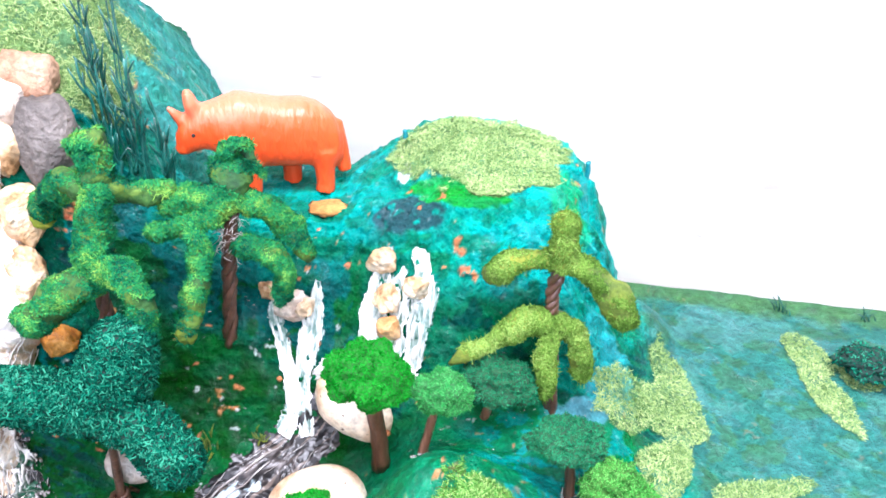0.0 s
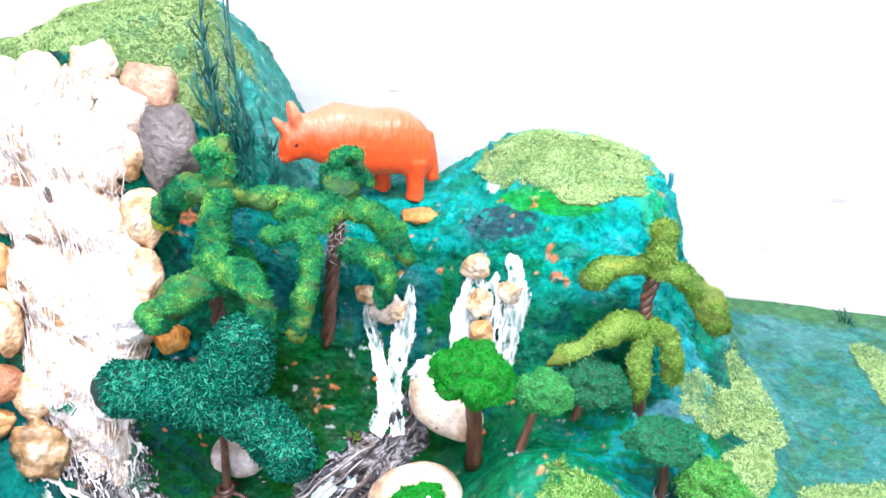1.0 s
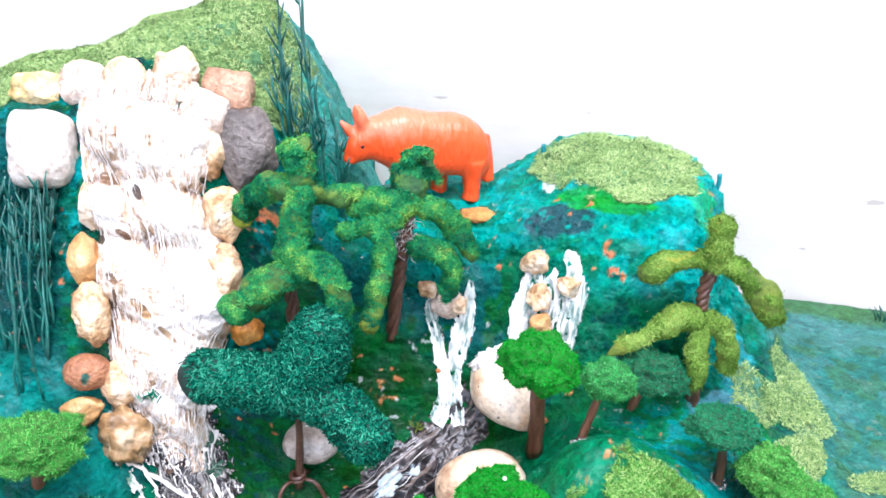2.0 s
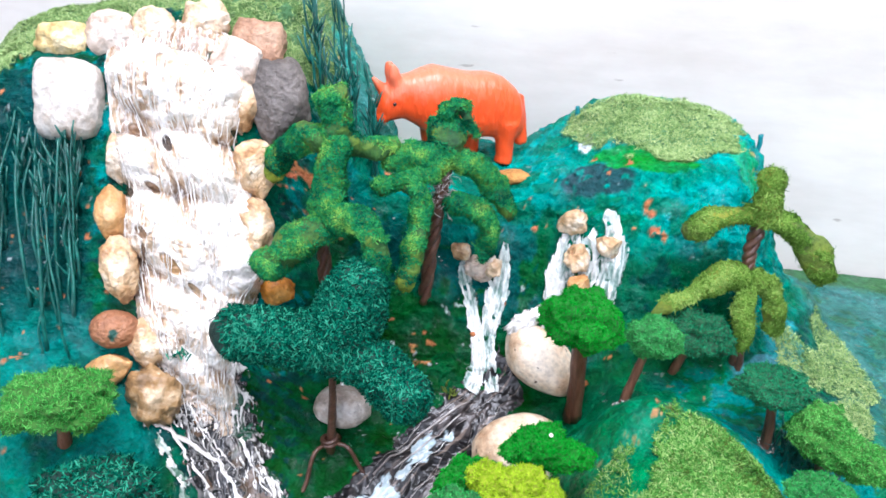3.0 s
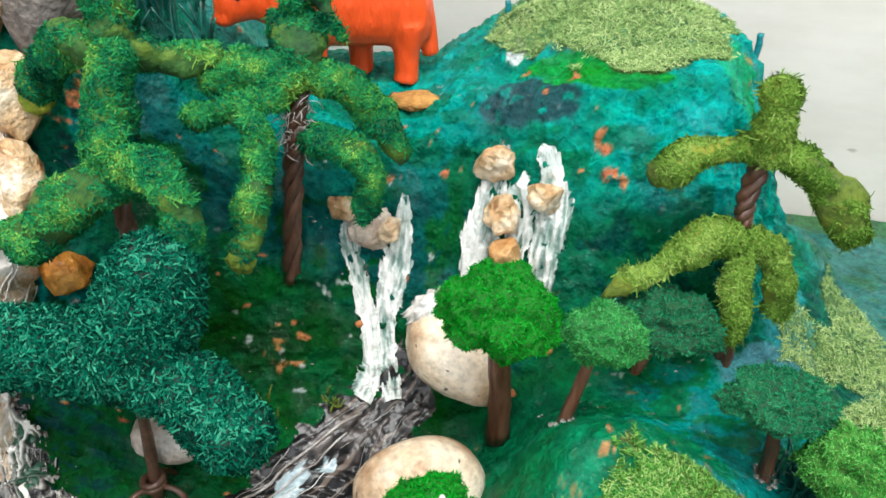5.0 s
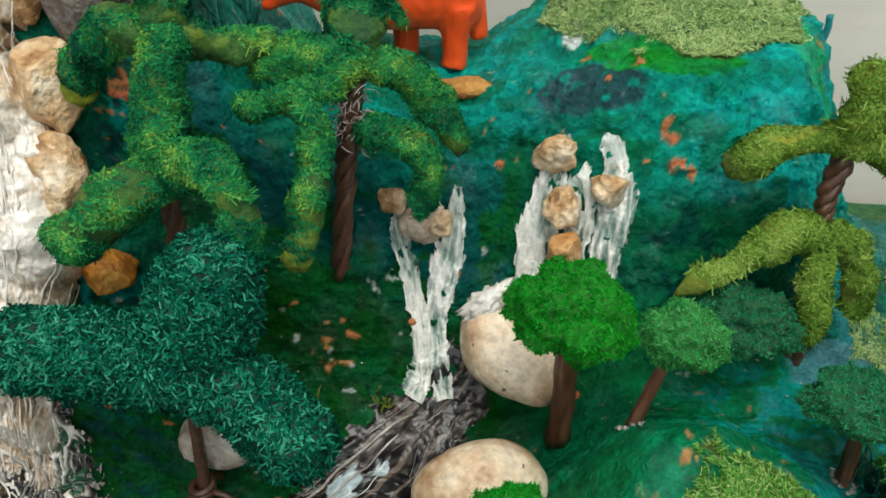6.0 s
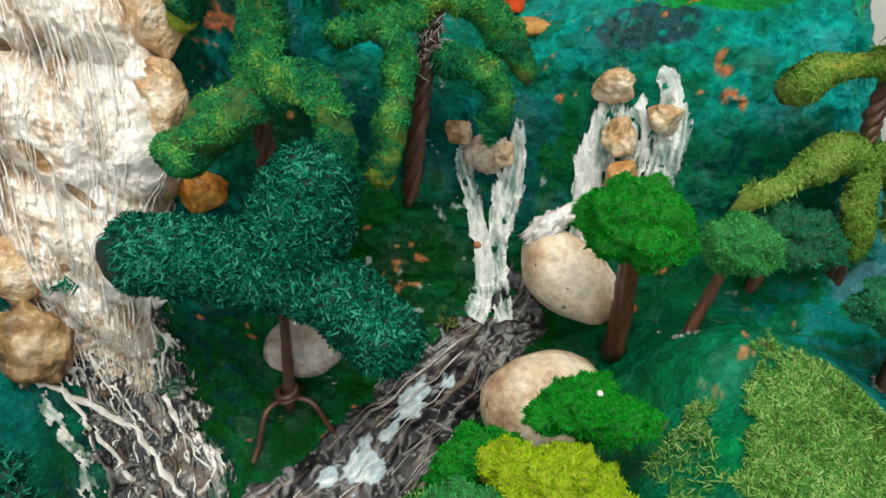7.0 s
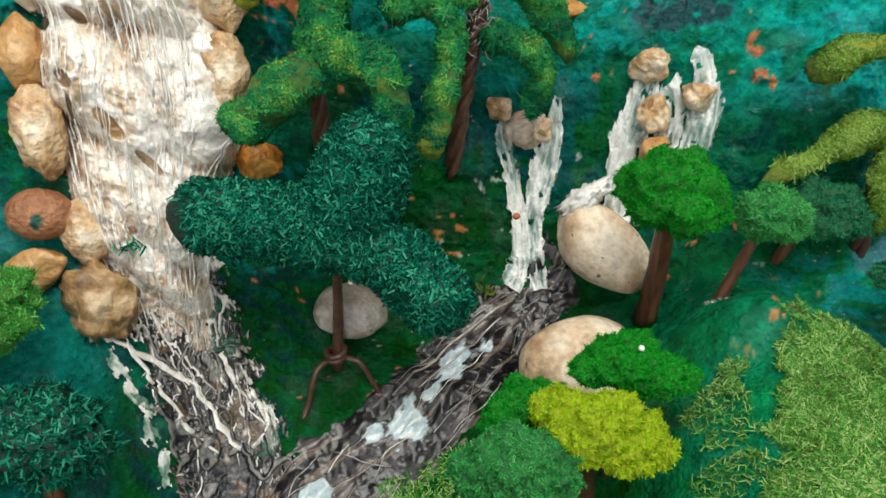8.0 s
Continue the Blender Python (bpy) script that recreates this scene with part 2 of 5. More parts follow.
M_TRUNK = mat("brown trunk", [(0.035, 0.013, 0.007), (0.10, 0.038, 0.020), (0.19, 0.085, 0.050)], 120, 0.4, 0.6, 400, stretch=(1, 1, 0.15), coat=0.2)
M_WIRE = mat("brown twisted wire", [(0.05, 0.02, 0.012), (0.11, 0.05, 0.03)], 150, 0.4, 0.3, 500, coat=0.3)
M_STALK = mat("teal painted stalk", [(0.002, 0.050, 0.042), (0.005, 0.095, 0.075), (0.012, 0.16, 0.125)], 90, 0.35, 0.3, 400, coat=0.3)
M_HILLSPIKE = mat("turquoise painted spike", [(0.002, 0.16, 0.18), (0.004, 0.26, 0.30)], 120, 0.45, 0.4, 400)
M_RHINO = pale_top_mat("orange plastic", (0.84, 0.085, 0.012), (0.74, 0.165, 0.075), 0.054)
M_EYE = mat("black dot", [(0.02, 0.012, 0.01), (0.03, 0.02, 0.015)], 50, 0.4, 0.1)
M_WET = skin_mat("wet dried glue", 0.22, 0.55)
M_BED = skin_mat("painted stream bed", 0.30, 0.10, 0.2)
M_GLUE = skin_mat("glossy white glue", 0.18, 0.6)
M_WETWHITE = skin_mat("white fall paint", 0.40, 0.15)
M_STRAND = mat("white glue strand", [(0.62, 0.58, 0.52), (0.80, 0.79, 0.77)], 90, 0.2, 0.3, 300, coat=0.6)
M_GREYSTRAND = mat("grey brush streak", [(0.16, 0.13, 0.12), (0.34, 0.31, 0.29), (0.50, 0.48, 0.46)], 60, 0.3, 0.3, 300, coat=0.4)
M_CLEAR = mat("clear dried glue", [(0.70, 0.74, 0.70), (0.85, 0.87, 0.84)], 90, 0.08, 0.3, 300, coat=0.5)
M_CLEAR.node_tree.nodes["Principled BSDF"].inputs["Transmission Weight"].default_value = 0.75
M_CHIP = mat("bare brick clay", [(0.36, 0.11, 0.03), (0.50, 0.19, 0.07)], 120, 0.8, 0.5, 400)
M_SPONGE = mat("orange sponge", [(0.34, 0.15, 0.03), (0.50, 0.26, 0.07)], 150, 0.85, 0.8, 400)


def stone_mat(name, colours, **kw):
    return mat(name, colours, kw.pop("scale", 55), kw.pop("rough", 0.5), kw.pop("bump", 0.9), kw.pop("bump_scale", 300), depth=0.003, **kw)


S_TAN = stone_mat("tan stone", [(0.24, 0.10, 0.03), (0.50, 0.30, 0.14), (0.64, 0.46, 0.28), (0.80, 0.70, 0.56)], coat=0.45)
S_CREAM = stone_mat("cream stone", [(0.38, 0.21, 0.09), (0.66, 0.50, 0.33), (0.80, 0.72, 0.60)], coat=0.3)
S_WHITE = stone_mat("white quartz", [(0.38, 0.32, 0.26), (0.55, 0.51, 0.455), (0.66, 0.63, 0.585)], coat=0.1, scale=60, bump=0.5)
S_GREY = stone_mat("grey white quartz", [(0.24, 0.18, 0.14), (0.42, 0.36, 0.31), (0.58, 0.55, 0.52)], scale=60, bump=0.9)
S_BROWN = stone_mat("brown stone", [(0.26, 0.13, 0.07), (0.40, 0.23, 0.14), (0.50, 0.33, 0.22)])
S_DARK = stone_mat("dark grey stone", [(0.07, 0.060, 0.054), (0.13, 0.112, 0.100), (0.21, 0.185, 0.168)], rough=0.6)
S_AMBER = stone_mat("amber stone", [(0.34, 0.10, 0.010), (0.62, 0.24, 0.025), (0.74, 0.38, 0.09)], coat=0.3)
S_PEBBLE = stone_mat("white river pebble", [(0.26, 0.13, 0.06), (0.60, 0.43, 0.28), (0.76, 0.64, 0.49), (0.80, 0.70, 0.57)], scale=30, bump=0.3, ramp=(0.34, 0.64), spots=((0.14, 0.10, 0.07), 210, 0.685))
S_PINK = stone_mat("pinkish white stone", [(0.42, 0.27, 0.19), (0.62, 0.51, 0.42), (0.74, 0.68, 0.61)], coat=0.2)
S_AMBER2 = stone_mat("ochre stone", [(0.34, 0.15, 0.045), (0.52, 0.28, 0.10), (0.62, 0.40, 0.20)], coat=0.2, bump=0.5)
S_CRUST = stone_mat("crusty brown stone", [(0.12, 0.06, 0.02), (0.34, 0.20, 0.08), (0.60, 0.46, 0.30)], coat=0.3, bump_scale=180)
S_YELLOW = stone_mat("yellow stone", [(0.46, 0.28, 0.08), (0.66, 0.50, 0.22), (0.76, 0.66, 0.42)])
S_PAINTED = stone_mat("rust stone with green paint", [(0.26, 0.10, 0.045), (0.38, 0.17, 0.08)], spots=((0.01, 0.07, 0.05), 55, 0.62))


# ---- building blocks ----
RNG = np.random.default_rng(7)


def part(name, mesh, material, parent, label=""):
    """One mesh object under a thing or under a part."""
    ob = new(name, mesh)
    for one in material if isinstance(material, (list, tuple)) else [material]:
        if len(mesh.materials) < (len(material) if isinstance(material, (list, tuple)) else 1):
            mesh.materials.append(one)
    ob.parent = parent
    return tagged(ob, label) if label else ob


def thing(name, place, label, category, group="", kind=""):
    ob = new(name)
    ob.empty_display_size = 0.01
    ob.location = place
    return tagged(ob, label, category, group, kind)


def mesh_of(name, verts, faces, smooth=True, slots=None):
    me = bpy.data.meshes.new(name)
    me.from_pydata(np.asarray(verts).tolist(), [], faces if isinstance(faces, list) else faces.tolist())
    me.polygons.foreach_set("use_smooth", np.full(len(me.polygons), smooth))
    if slots is not None:
        me.polygons.foreach_set("material_index", np.asarray(slots, dtype=np.int32))
    me.update()
    return me


def alone(name, mesh, material, label, category, group="", kind="", place=(0, 0, 0)):
    """A thing that is one mesh."""
    mesh.materials.append(material)
    ob = new(name, mesh)
    ob.location = place
    return tagged(ob, label, category, group, kind)


def soft(v):
    v = np.clip(v, 0, 1)
    return v * v * (3 - 2 * v)


def curve(x, keys):
    out = np.zeros_like(x) + keys[0][1]
    for (a, u), (b, v) in zip(keys, keys[1:]):
        out = out + (v - u) * soft((x - a) / (b - a))
    return out


def lattice(x, y, seed):
    """Smooth value noise in the plane, 0 to 1."""
    i, j = np.floor(x).astype(np.int64), np.floor(y).astype(np.int64)
    u, v = soft(x - i), soft(y - j)

    def h(a, b):
        n = (a * 374761393 + b * 668265263 + seed * 982451653) & 0x7FFFFFFF
        n = ((n ^ (n >> 13)) * 1274126177) & 0x7FFFFFFF
        return ((n ^ (n >> 16)) & 0xFFFF) / 65535.0

    return (h(i, j) * (1 - u) + h(i + 1, j) * u) * (1 - v) + (h(i, j + 1) * (1 - u) + h(i + 1, j + 1) * u) * v


def fbm(x, y, size, seed, octaves=4):
    out, amp, tot = 0.0, 1.0, 0.0
    for k in range(octaves):
        out, tot = out + amp * lattice(x / size * 2**k, y / size * 2**k, seed + 17 * k), tot + amp
        amp *= 0.55
    return out / tot


# ---- the lie of the land: foot line, top line and heights along x ----
FOOT_Y = [(-.42, .262), (-.31, .262), (-.24, .295), (-.18, .328), (-.13, .334), (-.095, .352), (-.06, .350), (.0, .338), (.09, .340), (.14, .385), (.18, .425)]
FOOT_Z = [(-.42, .120), (-.31, .095), (-.24, .062), (-.07, .062), (.0, .092), (.09, .092), (.14, .070), (.19, .062)]
TOP_Y = [(-.32, .400), (-.25, .404), (-.18, .428), (-.10, .430), (-.05, .425), (-.01, .407), (.02, .402), (.05, .392), (.09, .390), (.15, .425)]
TOP_Z = [(-.46, .220), (-.36, .272), (-.27, .282), (-.215, .268), (-.150, .186), (-.07, .180), (-.04, .192), (.02, .203), (.078, .207), (.136, .094), (.175, .062)]
CREST = [(-.46, .012), (-.33, .014), (-.27, .028), (-.215, .058), (-.185, .040), (-.150, .004), (-.06, .006), (.0, .021), (.05, .016), (.092, .002)]
BACK_Y = [(-.30, .680), (-.17, .660), (-.12, .492), (-.05, .487), (.0, .488), (.10, .462), (.16, .452), (.2, .44)]


def height(x, y):
    x, y = np.asarray(x, float), np.asarray(y, float)
    xs = x + np.where(y < .43, .5, .15) * (.43 - y) * soft((x - .04) / .03)             # the hill's right edge runs back to the wall
    fy, fz, ty, tz = curve(x, FOOT_Y), curve(x, FOOT_Z), curve(x, TOP_Y), curve(xs, TOP_Z)
    left = 1 - soft((x + .24) / .05)
    mid = soft((x + .30) / .06) * (1 - soft((x + .09) / .10))
    right = soft((x + .09) / .10) * (1 - soft((x - .09) / .06))
    flat = soft((x - .09) / .06)
    slope = .60 * mid + .45 * right + .10 * flat + .45 * left
    base = np.maximum(fz + slope * np.clip(y - fy, -.085, .06), .010)
    s = np.clip((y - fy) / np.maximum(ty - fy, .03), 0, 1)
    z = base + (tz - base) * soft(s ** (1 + .35 * left))
    z = z + curve(xs, CREST) * soft((y - ty) / .05)
    z = z - .46 * np.clip(y - .46, 0, .2) * (1 - soft((x + .15) / .03))
    k = soft((y - curve(x, BACK_Y)) / .035)
    z = z + (.058 - z) * np.where(z > .058, k, 0)
    d = np.sqrt(((x + .005) / .095) ** 2 + ((y - .235) / .10) ** 2)
    z = z + .053 * (1 - soft((d - .30) / .75)) * (1 - soft((y - .285) / .05) * .6)
    return z


def ground(x, y):
    """The modelled surface with its hand-smeared lumps."""
    x, y = np.asarray(x, float), np.asarray(y, float)
    e = .004
    steep = np.hypot(height(x + e, y) - height(x - e, y), height(x, y + e) - height(x, y - e)) / (2 * e)
    rough = 1 + np.clip(steep, 0, 2)
    flat = .35 + .65 * (1 - soft((x - .12) / .06))
    w = y + .6 * height(x, y) * soft((y - .29) / .04)
    return height(x, y) + flat * rough * ((fbm(x, w, .035, 3) - .5) * .006 + (fbm(x, w, .010, 9, 3) - .5) * .0028)


def normal(x, y):
    e = .003
    gx, gy = (height(x + e, y) - height(x - e, y)) / (2 * e), (height(x, y + e) - height(x, y - e)) / (2 * e)
    n = np.stack([-gx, -gy, np.ones_like(gx)], -1)
    return n / np.linalg.norm(n, axis=-1, keepdims=True)


def blob(x, y, cx, cy, rx, ry, turn=0.0, ragged=.35, seed=5):
    """1 inside a ragged oval in plan, 0 outside."""
    c, s = math.cos(radians(turn)), math.sin(radians(turn))
    u, v = ((x - cx) * c + (y - cy) * s) / rx, (-(x - cx) * s + (y - cy) * c) / ry
    d = np.sqrt(u * u + v * v) + ragged * (fbm(x, y + height(x, y), .018, seed) - .5) * 2
    return 1 - soft((d - .9) / .2)


def tube(points, radii, sides=8, flat=1.0, caps=True):
    """A swept tube with rounded ends, as vertices and faces."""
    p = np.asarray(points, float)
    r = np.broadcast_to(np.asarray(radii, float), (len(p),)).copy()
    d = np.gradient(p, axis=0)
    d /= np.linalg.norm(d, axis=1, keepdims=True) + 1e-12
    side = np.cross(d[0], (0, 0, 1) if abs(d[0][2]) < .9 else (0, 1, 0))
    rings = []
    a = np.linspace(0, 2 * np.pi, sides, endpoint=False)
    for k in range(len(p)):
        side = side - d[k] * (side @ d[k])
        side /= np.linalg.norm(side) + 1e-12
        up = np.cross(side, d[k])
        rings.append(p[k] + r[k] * (np.cos(a)[:, None] * side + flat * np.sin(a)[:, None] * up))
    v = np.concatenate(rings)
    f = [[k * sides + i, k * sides + (i + 1) % sides, (k + 1) * sides + (i + 1) % sides, (k + 1) * sides + i] for k in range(len(p) - 1) for i in range(sides)]
    if caps:
        f += [list(range(sides))[::-1], [(len(p) - 1) * sides + i for i in range(sides)]]
    return v, f


def bend(points, steps=16):
    """A smooth line through a few points."""
    p = np.asarray(points, float)
    if len(p) == 2:
        return p[0] + (p[1] - p[0]) * np.linspace(0, 1, steps)[:, None]
    q = np.concatenate([[2 * p[0] - p[1]], p, [2 * p[-1] - p[-2]]])
    out = []
    per = max(2, steps // (len(p) - 1))
    for k in range(len(p) - 1):
        a, b, c, d = q[k:k + 4]
        for t in np.linspace(0, 1, per, endpoint=False):
            out.append(.5 * (2 * b + (c - a) * t + (2 * a - 5 * b + 4 * c - d) * t * t + (3 * b - a - 3 * c + d) * t**3))
    return np.array(out + [p[-1]])


def joined(pieces):
    v, f, off = [], [], 0
    for pv, pf in pieces:
        v.append(pv)
        f += [[i + off for i in one] for one in pf]
        off += len(pv)
    return np.concatenate(v), f


def ball(cuts):
    bm = bmesh.new()
    bmesh.ops.create_icosphere(bm, subdivisions=cuts, radius=1)
    v = np.array([w.co[:] for w in bm.verts])
    f = np.array([[w.index for w in q.verts] for q in bm.faces])
    bm.free()
    return v, f


BALL2, BALL3, BALL4 = ball(2), ball(3), ball(4)


def bumps(v, size, seed):
    o = Vector((seed * 3.17, seed * 1.91, seed * 2.33))
    return np.array([noise.fractal(Vector(p) / size + o, 1.0, 2.0, 4) for p in v])


def flakes(points, normals, length, width, stand=.35, lift=0.0, spread=1.0):
    """Small loose blades: one thin quad each, laid at random on a surface; stand is how far they rise from it."""
    n = len(points)
    r = RNG.normal(size=(n, 3))
    t = r - (r * normals).sum(1, keepdims=True) * normals
    t /= np.linalg.norm(t, axis=1, keepdims=True) + 1e-9
    rise = (stand * RNG.uniform(.2, 1.6, n))[:, None]
    d = t * spread + normals * rise
    d /= np.linalg.norm(d, axis=1, keepdims=True)
    w = np.cross(d, normals + .3 * RNG.normal(size=(n, 3)))
    w /= np.linalg.norm(w, axis=1, keepdims=True) + 1e-9
    le = (length * RNG.uniform(.55, 1.35, n))[:, None]
    wi = (width * RNG.uniform(.6, 1.3, n))[:, None]
    p = points + normals * lift
    a, b = p - d * le * .25, p + d * le * .75
    v = np.stack([a - w * wi / 2, a + w * wi / 2, b + w * wi * .3, b - w * wi * .3], 1).reshape(-1, 3)
    f = np.arange(4 * n).reshape(-1, 4)
    return v, f


def scatter(v, f, n):
    """n points and normals spread evenly over a mesh of triangles."""
    a, b, c = v[f[:, 0]], v[f[:, 1]], v[f[:, 2]]
    cr = np.cross(b - a, c - a)
    area = np.linalg.norm(cr, axis=1)
    k = RNG.choice(len(f), n, p=area / area.sum())
    r1, r2 = np.sqrt(RNG.random(n))[:, None], RNG.random(n)[:, None]
    return a[k] * (1 - r1) + b[k] * r1 * (1 - r2) + c[k] * r1 * r2, cr[k] / area[k][:, None]


def triangles(f):
    out = []
    for q in f:
        out += [[q[0], q[i], q[i + 1]] for i in range(1, len(q) - 1)]
    return np.array(out)


def furred(name, v, f, count, length, width, stand, keep=None):
    """A core mesh and the flakes on it, as one mesh with two material slots."""
    p, n = scatter(v, triangles(f), count)
    if keep is not None:
        ok = keep(p)
        p, n = p[ok], n[ok]
    fv, ff = flakes(p, n, length, width, stand)
    faces = [list(q) for q in f] + (ff + len(v)).tolist()
    return mesh_of(name, np.concatenate([v, fv]), faces, True, [0] * len(f) + [1] * len(ff))


def lobes(list_of, seed, rough=.16):
    """Lumpy ovals that make up a crown: (x, y, z, rx, ry, rz) each, in metres from the base."""
    out = []
    for k, (x, y, z, rx, ry, rz) in enumerate(list_of):
        v, f = BALL4
        w = v * (1 + rough * bumps(v, .55, seed + k) + rough * .7 * bumps(v, .22, seed + k + 9))[:, None]
        out.append((w * (rx, ry, rz) + (x, y, z), f.tolist()))
    return out


def crown_mesh(name, ovals, seed, count, length, width, stand, rough=.16, also=None):
    pieces = lobes(ovals, seed, rough)
    v, f = joined(pieces)
    o = np.array(ovals)

    def outside(p):
        d = ((p[:, None, :] - o[None, :, :3]) / o[None, :, 3:]) ** 2
        ok = np.sort(d.sum(2), axis=1)[:, 0] > .62
        return ok & also(p) if also else ok

    return furred(name, v, f, count, length, width, stand, outside)


def stone(name, place, size, material, label, seed, turn=(0, 0, 0), angular=.25, group="", rough=.12, block=2.0):
    """A pebble or broken stone: a ball beaten into planes, then roughened."""
    v, f = BALL4
    w = v / (np.abs(v) ** block).sum(1, keepdims=True) ** (1 / block)
    w /= np.abs(w).max()
    rs = np.random.default_rng(seed)
    for _ in range(int(6 + 34 * angular)):
        d = rs.normal(size=3)
        d /= np.linalg.norm(d)
        cut = rs.uniform(.62, .86)
        h = w @ d
        w -= np.maximum(h - cut, 0)[:, None] * d * min(.96, angular * 3.2)
    w *= (1 + rough * bumps(v, .5, seed) + .35 * rough * bumps(v, .15, seed + 3))[:, None]
    w /= np.abs(w).max(0)
    ob = alone(name, mesh_of(name, w * np.array(size) / 2, f), material, label, "stone", group)
    ob.matrix_world = pose(*place, *turn)
    return ob


# ---- the room ----
def box_mesh(name, a, b, cut=0.0):
    bm = bmesh.new()
    bmesh.ops.create_cube(bm, size=1)
    for v in bm.verts:
        v.co = Vector([(a[i] + b[i]) / 2 + v.co[i] * (b[i] - a[i]) for i in range(3)])
    if cut:
        bmesh.ops.bevel(bm, geom=bm.edges[:], offset=cut, segments=2, profile=.6, affect="EDGES")
    me = bpy.data.meshes.new(name)
    bm.to_mesh(me)
    bm.free()
    return me


def setting(name, pieces, material, label, m=ROOM):
    """One piece of the setting from boxes that butt end to end."""
    bm = bmesh.new()
    for a, b in pieces:
        bm.from_mesh(box_mesh("box", a, b))
    me = bpy.data.meshes.new(name)
    bm.to_mesh(me)
    bm.free()
    ob = alone(name, me, material, label, name.split("_")[0], kind="structure")
    ob.matrix_world = m
    return ob


def framed_wall(name, lo, hi, y0, y1, win, axis, label):
    """A wall with one window opening through it."""
    a, b, c, d = win

    def at(u0, u1, z0, z1):
        return ((u0, y0, z0), (u1, y1, z1)) if axis == "x" else ((y0, u0, z0), (y1, u1, z1))

    return setting(name, [at(lo, a, -.75, 2.0), at(b, hi, -.75, 2.0), at(a, b, -.75, c), at(a, b, d, 2.0)], M_ROOM, label)


def plaster_wall():
    """The whitewashed wall behind the model, trowelled a little unevenly."""
    nx, nz = 150, 120
    x, z = np.meshgrid(np.linspace(-1.8, 1.5, nx), np.linspace(-.75, 2.0, nz))
    y = (fbm(x + 9, z + 9, .30, 21) - .5) * .006 + (fbm(x + 9, z + 9, .05, 23) - .5) * .0014
    v = np.stack([x.ravel(), y.ravel(), z.ravel()], 1)
    f = [[j * nx + i, j * nx + i + 1, (j + 1) * nx + i + 1, (j + 1) * nx + i] for j in range(nz - 1) for i in range(nx - 1)]
    b = np.array([(-1.8, .15, -.75), (1.5, .15, -.75), (1.5, .15, 2.0), (-1.8, .15, 2.0)])
    o, last = len(v), nx * nz
    rim = [[o, o + 1, nx - 1, 0], [o + 1, o + 2, last - 1, nx - 1], [o + 2, o + 3, last - nx, last - 1], [o + 3, o, 0, last - nx], [o + 3, o + 2, o + 1, o]]
    ob = alone("wall_back", mesh_of("wall_back", np.concatenate([v, b]), f + rim), M_WALL, "scuffed whitewashed plaster wall behind the model", "wall", kind="structure")
    ob.matrix_world = ROOM


plaster_wall()
framed_wall("wall_front", -1.8, 1.5, -2.05, -1.9, WIN_A, "x", "plain painted wall with a wide window")
setting("wall_right", [((1.5, -1.9, -.75), (1.65, 0.0, 2.0))], M_ROOM, "plain painted side wall")
setting("wall_left", [((-1.95, -1.9, -.75), (-1.8, 0.0, 2.0))], M_ROOM, "plain painted side wall")
setting("floor", [((-1.95, -2.05, -.87), (1.65, .15, -.75))], M_FLOOR, "grey cement floor")
setting("ceiling", [((-1.95, -2.05, 2.0), (ROOF[0], .15, 2.1)), ((ROOF[1], -2.05, 2.0), (1.65, .15, 2.1)), ((ROOF[0], -2.05, 2.0), (ROOF[1], ROOF[2], 2.1)), ((ROOF[0], ROOF[3], 2.0), (ROOF[1], .15, 2.1))], M_ROOM, "plain white ceiling with a roof light")


def table():
    t = thing("table", (0, 0, 0), "brown wooden table carrying the landscape model", "table")
    top = part("tabletop", box_mesh("tabletop", (-.85, -.50, .71), (.40, -.012, .748), .004), M_TABLE, t)
    for x in (-.80, .35):
        for y in (-.45, -.07):
            part("leg", box_mesh("leg", (x - .025, y - .025, 0), (x + .025, y + .025, .71), .004), M_TABLE, t)
    t.matrix_world = ROOM @ pose(0, 0, -.75)


table()

# ---- the modelled land ----
X0, X1, Y0 = -.50, .46, .105
TURF = [  # plan of the turf patches: middle, half sizes, turn
    (.024, .436, .050, .028, -18), (.030, .411, .015, .011, 0), (-.004, .458, .030, .024, -25), (.050, .418, .020, .018, 0), (.035, .455, .050, .022, -20),
    (-.300, .452, .115, .038, 12), (-.225, .440, .035, .035, 0), (-.385, .425, .050, .040, 20),
    (.153, .400, .014, .028, 0), (.150, .368, .019, .030, -10), (.129, .374, .022, .015, 10), (.133, .324, .015, .024, -30), (.111, .357, .027, .016, 35),
    (.262, .432, .013, .028, 5), (.262, .386, .012, .036, 8), (.290, .415, .018, .020, 0), (.185, .312, .034, .010, 10),
]


def turf_at(x, y):
    out = np.zeros_like(x)
    for k, (cx, cy, rx, ry, turn) in enumerate(TURF):
        out = np.maximum(out, (.72 if cx > .1 else 1) * blob(x, y, cx, cy, rx, ry, turn, .40, 31 + k))
    return out


def mound_at(x, y):
    m = blob(x, y, .022, .222, .040, .046, 0, .45, 51)
    m = np.maximum(m, blob(x, y, .018, .180, .052, .030, 0, .4, 53))
    for k, (cx, cy, rx, ry) in enumerate(((-.021, .256, .006, .004), (-.029, .243, .011, .012), (-.033, .215, .012, .008), (-.028, .230, .008, .006))):
        m = np.maximum(m, .42 * blob(x, y, cx, cy, rx, ry, 0, .7, 55 + k))
    return m


